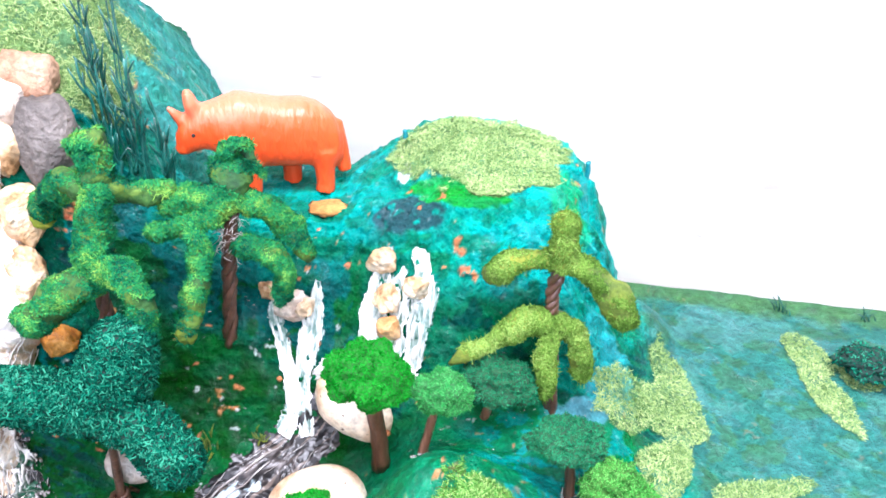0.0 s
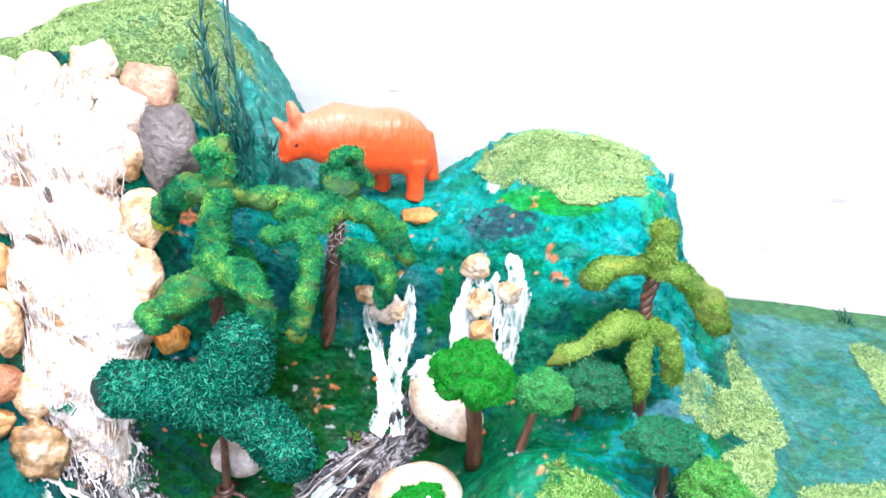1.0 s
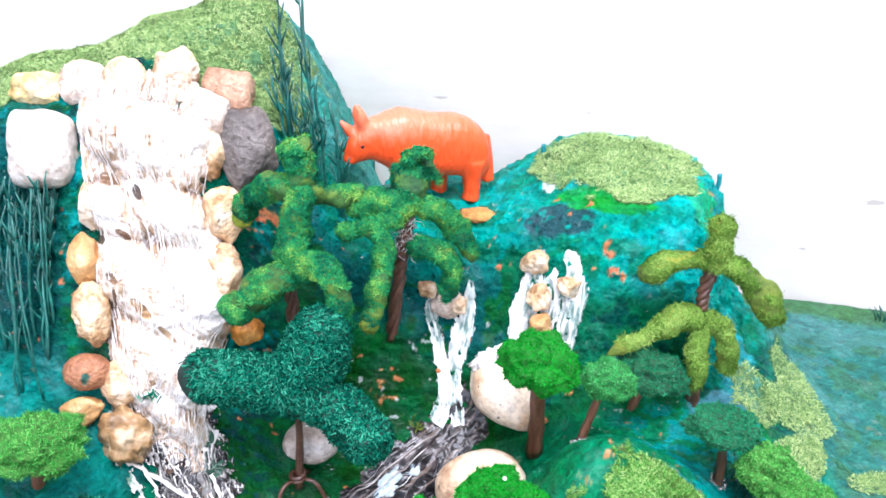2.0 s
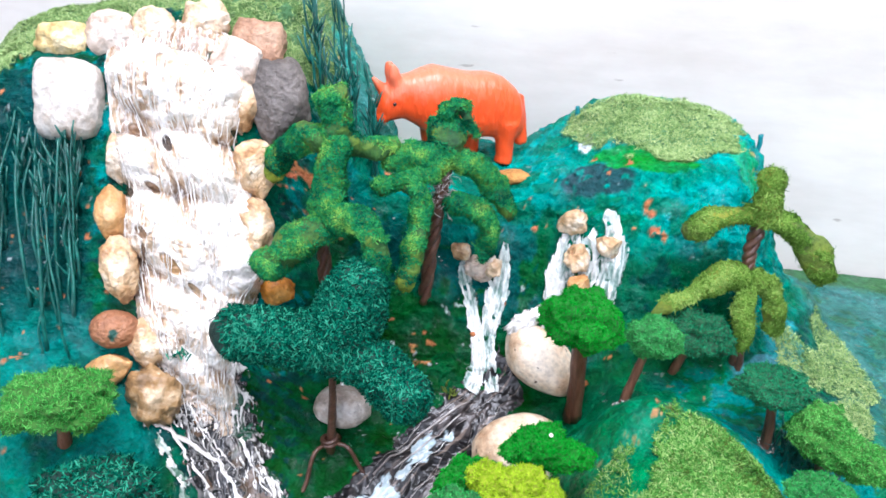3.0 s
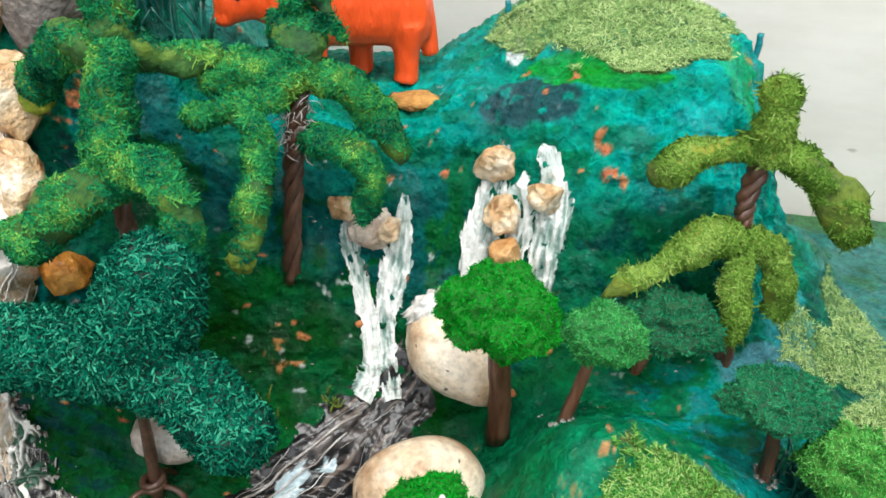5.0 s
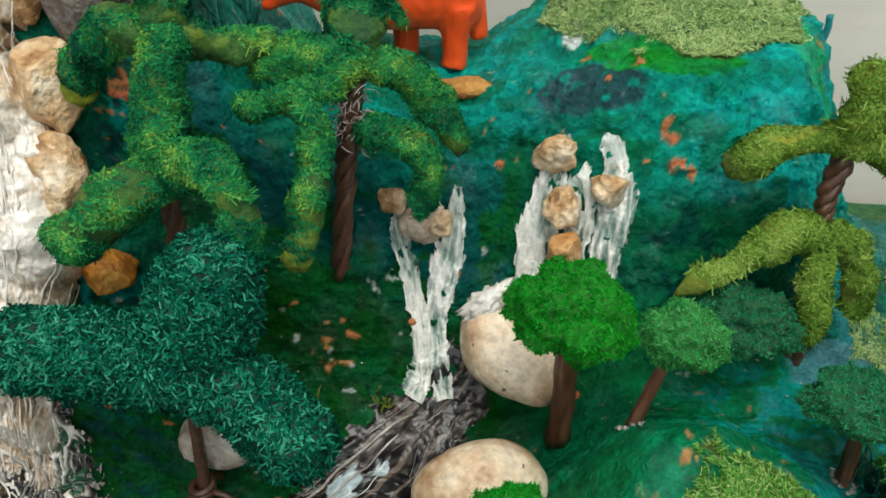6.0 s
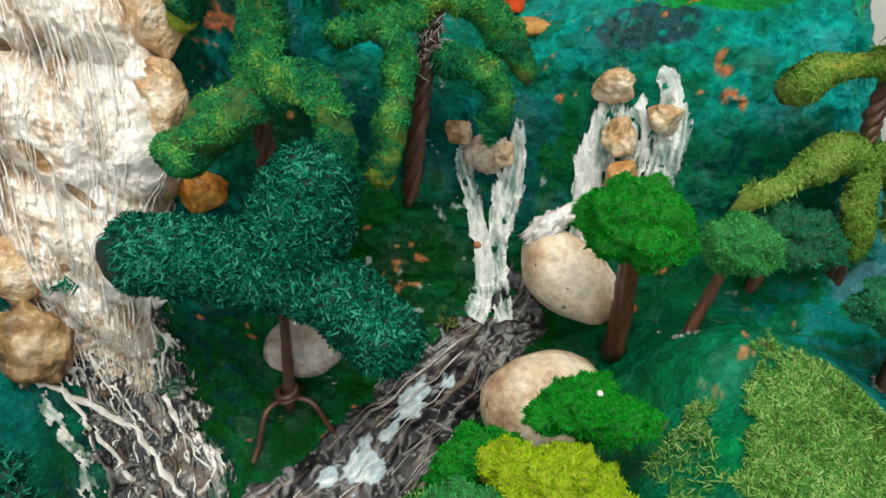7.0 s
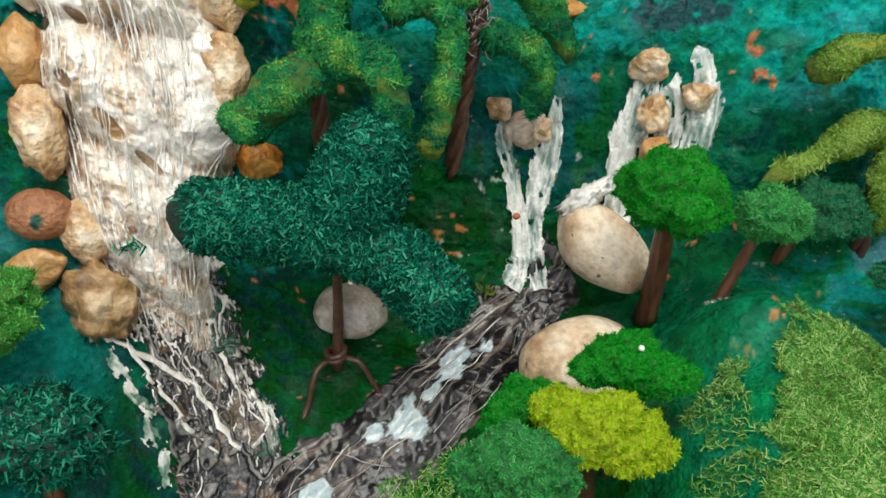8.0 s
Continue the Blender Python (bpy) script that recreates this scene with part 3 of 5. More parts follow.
def paint(x, y, z):
    """The paint of the ground by place: turquoise hill, green valley, teal flats, chips of bare clay."""
    def mix(c, colour, w):
        return c + (np.array(colour) - c) * np.clip(w, 0, 1)[:, None]

    w, q = y + z, y + .6 * z * soft((y - .29) / .04)
    n1, n2, n3 = fbm(x, q, .032, 61), fbm(x, q, .013, 62), fbm(x, q, .005, 63, 3)
    c = np.tile((.001, .078, .020), (len(x), 1))
    hill = soft((x + .062 + .05 * (n1 - .5)) / .03) * soft((y - .335 + .03 * (n2 - .5)) / .02)
    c = mix(c, (.001, .105, .052), hill)
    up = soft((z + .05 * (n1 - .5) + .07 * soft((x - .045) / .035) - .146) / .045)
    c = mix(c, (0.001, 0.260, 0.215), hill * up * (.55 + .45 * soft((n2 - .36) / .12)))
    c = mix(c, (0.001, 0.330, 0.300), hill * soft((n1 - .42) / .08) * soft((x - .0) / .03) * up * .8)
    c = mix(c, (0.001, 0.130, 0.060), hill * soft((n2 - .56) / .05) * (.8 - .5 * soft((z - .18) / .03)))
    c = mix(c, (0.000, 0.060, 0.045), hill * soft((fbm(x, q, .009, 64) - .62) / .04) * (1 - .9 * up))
    c = mix(c, (0.001, 0.052, 0.008), soft((n2 - .52) / .04) * (1 - hill))
    saddle = soft((y - .385) / .03) * (1 - soft((x + .05) / .03)) * soft((x + .20) / .03)
    c = mix(c, (0.002, 0.189, 0.140), saddle * .8)
    c = mix(c, (0.001, 0.275, 0.252), saddle * soft((n2 - .52) / .03))
    cliff = soft((y - .366) / .02) * (1 - saddle) * (1 - soft((x + .06) / .03)) * soft((x + .215) / .03)
    c = mix(c, (.001, .085, .085), cliff * soft((n2 - .44) / .04))
    mount = 1 - soft((x + .215) / .03)
    c = mix(c, (0.001, 0.110, 0.066), mount * soft((n1 - .42) / .05) * (1 - soft((x + .268) / .02) * (1 - soft((y - .335) / .02))))
    c = mix(c, (0.001, 0.217, 0.210), mount * soft((n2 - .55) / .03) * soft((y - .315) / .02))
    c = mix(c, (0.002, 0.043, 0.039), mount * soft((n3 - .58) / .06))
    c = mix(c, (0.001, 0.050, 0.050), (1 - soft((x + .325) / .015)) * soft((y - .285) / .02) * (1 - soft((y - .375) / .02)) * .9)
    c = mix(c, (0.002, 0.165, 0.140), (1 - soft((x + .285) / .02)) * (1 - soft((y - .300) / .02)) * (.4 + .6 * soft((n2 - .42) / .08)))
    c = mix(c, (0.030, 0.250, 0.215), soft((y - .425) / .03) * soft((x + .215) / .02) * (1 - soft((x + .155) / .02)))
    flat = soft((x - .125) / .03)
    c = mix(c, (.022, .140, .120), flat)
    c = mix(c, (0.030, 0.130, 0.080), flat * soft((n2 - .52) / .03))
    c = mix(c, (.045, .175, .155), flat * soft((n1 - .57) / .03))
    c = mix(c, (0.045, 0.140, 0.060), flat * soft((y - .506 + .2254 * (x - .19) + .02 * n2) / .015))
    front = soft((x + .06) / .03) * (1 - soft((y - .325) / .02)) * (1 - flat)
    c = mix(c, (0.001, 0.167, 0.070), front)
    c = mix(c, (0.001, 0.232, 0.210), front * soft((n2 - .53) / .03) * soft((x - .0) / .04))
    c = mix(c, (0.014, 0.066, 0.074), blob(x, w, -.020, .592, .021, .018, -15, .6, 71) * soft((n3 - .32) / .06))
    c = mix(c, (.004, .215, .040), blob(x, w, .012, .610, .036, .017, -12, .6, 72))
    c = mix(c, (0.012, 0.377, 0.140), blob(x, y, .075, .405, .014, .02, -20, .4, 73) * .6)
    c = mix(c, (0.060, 0.232, 0.280), blob(x, y, .078, .338, .018, .010, 0, .6, 74) * .8)
    c = mix(c, (.015, .27, .29), blob(x, y, .104, .372, .016, .030, -15, .5, 77) * .8)
    # chips down to the clay
    clay = np.maximum(blob(x, w, .010, .562, .0035, .008, 10, .9, 81), blob(x, w, .015, .543, .0040, .007, 35, .9, 82)) * soft((fbm(x, w, .005, 80) - .44) / .03)
    clay = np.maximum(clay, blob(x, w, -.207, .575, .011, .009, 0, .9, 83) * soft((fbm(x, w, .006, 78) - .52) / .05))
    spots = fbm(x, q, .0065, 85, 3)
    wear = soft((spots - .80) / .02) * soft((fbm(x, q, .06, 86) - .46) / .06)
    for cx, cy, rx, ry in ((-.147, .362, .024, .018), (-.157, .354, .016, .014), (-.206, .378, .012, .010), (.010, .285, .030, .018), (-.02, .262, .02, .012)):
        wear = np.maximum(wear, soft((spots - .73) / .03) * blob(x, y, cx, cy, rx, ry, 0, .5, 79))
    c = mix(c, (.50, .20, .075), np.maximum(clay, wear * .9 * (1 - .85 * flat) * (1 - .6 * front)))
    for k, (cx, cy, rx, ry) in enumerate(((0.017, 0.306, 0.0030, 0.0042), (-0.001, 0.281, 0.0042, 0.0060), (-0.003, 0.271, 0.0045, 0.0045), (0.042, 0.321, 0.0022, 0.0022), (0.012, 0.317, 0.0030, 0.0020), (-0.015, 0.266, 0.0028, 0.0022), (0.022, 0.292, 0.0024, 0.0030))):
        c = mix(c, (.50, .22, .10), blob(x, y, cx, cy, rx * .62, ry * .55, 0, .9, 93 + k) * soft((fbm(x, y, .003, 92, 3) - .47) / .04) * .9)
    chalk = soft((fbm(x, q, .006, 87, 3) - .80) / .02) * soft((fbm(x, q, .05, 88) - .5) / .06)
    c = mix(c, (.45, .52, .50), chalk * .8 * (1 - .9 * front) * (1 - .9 * flat) * (1 - .75 * hill))
    c = mix(c, (.55, .62, .62), blob(x, y, -.024, .437, .004, .006, 0, .6, 89))
    c = mix(c, (.11, .21, .06), soft((np.maximum(turf_at(x, y), mound_at(x, y)) - .45) / .5) * .8)
    return c


def land():
    xs = np.linspace(X0, X1, 800)
    ys = np.concatenate([np.linspace(Y0, .29, 80, endpoint=False), np.linspace(.29, .445, 270, endpoint=False), np.linspace(.445, .66, 70)])
    nx = len(xs)
    gx, gy = np.meshgrid(xs, ys)
    edge = .533 - .2254 * (gx - .19) - .004
    gy = np.minimum(gy, edge - (ys.max() - gy) * .0005)
    x, y = gx.ravel(), gy.ravel()
    z = ground(x, y)
    # crumpled plaster on the steep faces
    n = normal(x, y)
    crag = (.22 + 1 - n[:, 2]) * (1 - .8 * soft((x - .12) / .05)) * (.35 + .65 * soft((y - .32) / .03))
    w = y + z
    fold = np.abs(fbm(x + .3 * w, w, .016, 12) - .5) * 2 - .25 + .7 * (fbm(x, w, .006, 14, 3) - .5)
    crumple = (np.abs(fbm(x, w, .0048, 15, 3) - .5) * 2 - .25) * (.3 + .7 * soft((y - .33) / .03)) * (1 - .85 * soft((x - .12) / .05))
    v = np.stack([x, y, z], 1) + n * (crag * fold * .0062 + crumple * .0026)[:, None]
    f = [[j * nx + i, j * nx + i + 1, (j + 1) * nx + i + 1, (j + 1) * nx + i] for j in range(len(ys) - 1) for i in range(nx - 1)]
    # skirt down to the table
    loop = list(range(nx)) + [j * nx + nx - 1 for j in range(1, len(ys))] + [(len(ys) - 1) * nx + i for i in range(nx - 2, -1, -1)] + [j * nx for j in range(len(ys) - 2, 0, -1)]
    low = v[loop].copy()
    low[:, 2] = 0
    o = len(v)
    f += [[loop[k], o + k, o + (k + 1) % len(loop), loop[(k + 1) % len(loop)]] for k in range(len(loop))]
    me = mesh_of("ground", np.concatenate([v, low]), f)
    col = me.color_attributes.new("paint", "FLOAT_COLOR", "POINT")
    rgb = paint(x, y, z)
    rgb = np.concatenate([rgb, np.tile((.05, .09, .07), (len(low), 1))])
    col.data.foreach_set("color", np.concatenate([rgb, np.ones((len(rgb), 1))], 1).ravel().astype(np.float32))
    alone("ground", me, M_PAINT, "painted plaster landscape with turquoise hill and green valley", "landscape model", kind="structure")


land()


def turf(name, where, box, count, length, width, material, label, stand=.4):
    x, y = RNG.uniform(box[0], box[1], count * 4), RNG.uniform(box[2], box[3], count * 4)
    ok = (where(x, y) * (.45 + 1.1 * fbm(x, y, .012, 44)) > RNG.uniform(.25, 1.0, len(x))) & (y < .52 - .2254 * (x - .19))
    x, y = x[ok][:count], y[ok][:count]
    n = normal(x, y)
    p = np.stack([x, y, ground(x, y) + .0006], 1) + n * (.0012 * RNG.random(len(x)))[:, None]
    v, f = flakes(p, n, length, width, stand)
    alone(name, mesh_of(name, v, f, False), material, label, "turf", kind="stuff")


turf("hill_turf", turf_at, (-.45, .32, .29, .50), 125000, .0024, .00042, M_TURF, "pale green sawdust turf glued on the hilltops", .40)
turf("meadow_turf", mound_at, (-.06, .08, .13, .30), 52000, .0030, .00042, M_MOUND, "light green turf on the front mound", .42)
turf("bank_turf", lambda x, y: blob(x, y, -.135, .262, .040, .012, 25, .4, 91), (-.2, -.08, .23, .30), 2500, .003, .0006, M_MOUND, "thin green turf on the stream bank", .4)


# ---- water ----
def on_ground(x, y, lift):
    x, y = np.asarray(x, float), np.asarray(y, float)
    return np.stack([x, y, ground(x, y)], -1) + normal(x, y) * lift


def painted(name, v, f, rgb):
    """A mesh with a layer of paint by place."""
    me = mesh_of(name, v, f)
    col = me.color_attributes.new("paint", "FLOAT_COLOR", "POINT")
    col.data.foreach_set("color", np.concatenate([np.clip(rgb, 0, 1), np.ones((len(rgb), 1))], 1).ravel().astype(np.float32))
    return me


def shades(k, stops):
    """Colours along a scale from 0 to 1."""
    p = [q[0] for q in stops]
    return np.stack([np.interp(k, p, [q[1][i] for q in stops]) for i in range(3)], -1)


def over(c, colour, w):
    return c + (np.array(colour) - c) * np.clip(w, 0, 1)[..., None]


def course(path, widths, nu, nv):
    """A grid that follows a path in plan: way along and across in metres, place, edge distance."""
    p = bend([(a, b, 0) for a, b in path], nu)[:, :2]
    w = np.interp(np.linspace(0, 1, len(p)), np.linspace(0, 1, len(widths)), widths)
    d = np.gradient(p, axis=0)
    d /= np.linalg.norm(d, axis=1, keepdims=True)
    u = np.linspace(-1, 1, nv)
    c = w[:, None] * u[None, :]
    x, y = p[:, :1] + d[:, 1:] * c, p[:, 1:] - d[:, :1] * c
    z = height(x, y)
    a = np.concatenate([[0], np.cumsum(np.linalg.norm(np.diff(p, axis=0), axis=1) + np.abs(np.diff(z[:, nv // 2])))])
    return a[:, None] + 0 * c, c, x, y, np.abs(u)[None, :] + 0 * c


def sheet(name, x, y, h, rgb, keep, at, m, parent, label=""):
    """Skin of dried paint on the ground, torn where keep is false."""
    nu, nv = x.shape
    n = normal(x.ravel(), y.ravel())
    v = np.stack([x.ravel(), y.ravel(), ground(x.ravel(), y.ravel())], 1) + n * h.reshape(-1, 1) - np.array(at)
    i, j = np.meshgrid(np.arange(nu - 1), np.arange(nv - 1), indexing="ij")
    ok = (keep[:-1, :-1] & keep[1:, :-1] & keep[:-1, 1:] & keep[1:, 1:]).ravel()
    o = (i * nv + j).ravel()[ok]
    f = np.stack([o, o + nv, o + nv + 1, o + 1], 1)
    used, f = np.unique(f, return_inverse=True)
    return part(name, painted(name, v[used], f.reshape(-1, 4), rgb.reshape(-1, 3)[used]), m, parent, label)


BOULDERS = [  # plan place, half sizes and swell of the hidden boulders
    (-.271, .378, .0378, .0118, .017), (-.240, .383, .0125, .0100, .014), (-.289, .357, .0195, .0072, .013), (-.257, .363, .0262, .0080, .016), (-.277, .342, .0275, .0112, .016),
    (-.246, .348, .0262, .0110, .015), (-.230, .357, .0129, .0086, .012), (-.249, .335, .0250, .0065, .011), (-.265, .325, .0248, .0090, .013), (-.280, .316, .0132, .0081, .011), (-.258, .314, .0223, .0070, .010)]
HOLES = [  # plan place, half sizes and colour of the gaps that the glue has left open; the near-black ones have shade painted in
    (-.2732, .3643, .0026, .0016, (.05, .03, .02)), (-.2970, .3486, .0052, .0015, (.03, .02, .012)), (-.2819, .3525, .0034, .0011, (.22, .12, .06)), (-.2911, .3643, .0047, .0015, (.26, .15, .08)),
    (-.2374, .3739, .0039, .0011, (.05, .03, .02)), (-.2749, .3361, .0045, .0018, (.46, .27, .11)), (-.2874, .3402, .0028, .0015, (.30, .18, .10)), (-.2739, .3825, .0024, .0026, (.50, .35, .22)),
    (-.2870, .3348, .0016, .0024, (.20, .12, .07)), (-.2678, .3888, .0050, .0014, (.30, .26, .22)), (-.2502, .3914, .0050, .0016, (.12, .16, .12)), (-.2620, .3350, .0050, .0010, (.52, .36, .20))]


def tiers(x, y):
    """Swelling of the tall fall over its hidden boulders."""
    out = np.full(np.shape(x), .0035)
    for cx, cy, rx, ry, h in BOULDERS:
        d = ((x - cx) / rx) ** 2 + ((y - cy) / ry) ** 2
        out = np.maximum(out, .0030 + 1.35 * h * np.maximum(1 - d, 0) ** .55)
    return out


FALL_MID = [(.412, -.276), (.400, -.275), (.386, -.272), (.371, -.2745), (.359, -.266), (.347, -.2615), (.335, -.266), (.324, -.266), (.313, -.2645), (.301, -.259), (.292, -.258)]
FALL_HALF = [(.412, .032), (.400, .041), (.386, .044), (.371, .040), (.359, .042), (.347, .040), (.335, .035), (.324, .030), (.313, .028), (.301, .021), (.292, .016)]


def fall_x(y, u):
    ys = [k[0] for k in FALL_MID][::-1]
    return np.interp(y, ys, [k[1] for k in FALL_MID][::-1]) + u * np.interp(y, ys, [k[1] for k in FALL_HALF][::-1])


def swell(s, u):
    """Height of the glue skin over the ground at a share s of the way down and a place u across."""
    y = .412 - .120 * s
    x = fall_x(y, u)
    q = y + height(x, y)
    wob = .004 * (fbm(x, q, .020, 92) - .5)
    out = tiers(x + wob, y + .5 * wob) * (1 - np.abs(u) ** 7) - .008 * np.abs(u) ** 9 - .004 * soft((s - .88) / .14)
    return out + (fbm(x, q, .012, 95) - .5) * .005 + (fbm(x, q, .006, 96, 3) - .5) * .0032


def fall_point(s, u, lift=0.0):
    y = .412 - .120 * s
    x = fall_x(y, u)
    return np.stack([x, y, height(x, y)], -1) + normal(x, y) * (swell(s, u) + lift)[..., None]


def tall_fall():
    t = thing("tall_waterfall", (-.27, .30, .09), "tall white glue waterfall running over hidden boulders", "waterfall")
    ns, nu = 520, 300
    s, u = np.meshgrid(np.linspace(0, 1, ns), np.linspace(-1, 1, nu), indexing="ij")
    s, u = s.ravel(), u.ravel()
    y = .412 - .120 * s
    x = fall_x(y, u)
    a, c = y + height(x, y), x + .004 * (fbm(u, s, .12, 300) - .5)
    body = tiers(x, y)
    fold = 1 - soft((body - .0075) / .010)                      # creases between boulders, painted browner for shade and bare stone
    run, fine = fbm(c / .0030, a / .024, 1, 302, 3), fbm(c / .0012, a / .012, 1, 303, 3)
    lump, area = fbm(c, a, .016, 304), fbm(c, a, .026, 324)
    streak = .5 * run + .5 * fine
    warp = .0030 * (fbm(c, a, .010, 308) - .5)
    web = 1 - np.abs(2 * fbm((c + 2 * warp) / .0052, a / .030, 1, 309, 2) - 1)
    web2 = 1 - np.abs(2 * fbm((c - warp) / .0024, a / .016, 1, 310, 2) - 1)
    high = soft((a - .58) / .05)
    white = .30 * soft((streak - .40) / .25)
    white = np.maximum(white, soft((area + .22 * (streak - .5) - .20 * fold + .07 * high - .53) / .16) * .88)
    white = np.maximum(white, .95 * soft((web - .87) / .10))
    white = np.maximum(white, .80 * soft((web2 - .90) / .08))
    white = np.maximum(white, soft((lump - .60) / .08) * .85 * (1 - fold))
    # tan stone base; the fold term puts crease shade into its colour
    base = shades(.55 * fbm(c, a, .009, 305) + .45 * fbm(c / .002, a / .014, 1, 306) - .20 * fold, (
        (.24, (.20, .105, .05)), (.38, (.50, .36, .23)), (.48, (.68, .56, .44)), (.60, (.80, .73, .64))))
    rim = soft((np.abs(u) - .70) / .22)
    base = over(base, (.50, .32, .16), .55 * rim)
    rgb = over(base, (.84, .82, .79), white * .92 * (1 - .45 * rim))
    for cx, cy, rx, ry, colour in HOLES:
        d = np.hypot((x - cx) / rx, (y - cy) / ry) + .7 * (fbm(c, a, .006, 307) - .5)
        hole = 1 - soft((d - .85) / .25)
        rgb = over(rgb, colour, hole * .95)
        white = white * (1 - hole) - 2.4 * hole
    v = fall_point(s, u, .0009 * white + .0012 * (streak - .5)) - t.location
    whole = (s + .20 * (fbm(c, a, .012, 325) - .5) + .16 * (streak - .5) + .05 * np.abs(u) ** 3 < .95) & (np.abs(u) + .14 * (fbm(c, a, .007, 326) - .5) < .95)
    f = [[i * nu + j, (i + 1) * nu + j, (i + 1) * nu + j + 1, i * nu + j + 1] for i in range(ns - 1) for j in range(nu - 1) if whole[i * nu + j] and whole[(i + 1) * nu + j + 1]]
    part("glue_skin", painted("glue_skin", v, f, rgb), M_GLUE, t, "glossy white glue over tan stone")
    # strings of glue drawn down from boulder to boulder, bridging the gaps
    pieces = []
    for q in range(330):
        s0, u0 = RNG.uniform(-.01, .93), RNG.uniform(-.96, .96)
        n = 9
        ss = np.linspace(s0, min(s0 + RNG.uniform(.02, .11), 1.0), n)
        uu = np.clip(u0 + np.cumsum(RNG.normal(0, .007, n)), -.97, .97)
        h = swell(ss, uu)
        chord = np.maximum(h, h[0] + (h[-1] - h[0]) * np.linspace(0, 1, n))
        p = fall_point(ss, uu, .0007 + .8 * (chord - h))
        pieces.append(tube(p - np.array(t.location), np.array((.4, .8, 1, .8, .7, .8, 1, 1.3, .6)) * RNG.uniform(.00014, .00050), 6))
    v, f = joined(pieces)
    tagged(part("drip", mesh_of("drip", v, f), M_STRAND, t, "white dried glue drips"), kind="stuff")


tall_fall()


def comb(x0, y0, x1, y1, r, seed, teeth=13, reach=.0045):
    """A thick white ridge with ribs running down from it."""
    rs = np.random.default_rng(seed)
    xs, ys = np.linspace(x0, x1, 18), np.linspace(y0, y1, 18)
    xs = xs + .0016 * np.sin(np.arange(18) * .7 + seed) + rs.normal(0, .0004, 18)
    out = [tube(on_ground(xs, ys, .0022), r * rs.uniform(.55, 1.35, 18) * np.linspace(.5, 1.1, 18), 8, .55)]
    for q in np.linspace(1, 16, teeth).astype(int):
        k = rs.uniform(.5, 1.1) * reach
        ex, ey = xs[q] + k * rs.uniform(-.7, .7), ys[q] - k * rs.choice((-.6, 1))
        out.append(tube(on_ground(np.linspace(xs[q], ex, 6), np.linspace(ys[q], ey, 6), .0020), r * rs.uniform(.16, .36) * np.linspace(1, .4, 6), 5, .7))
    return out


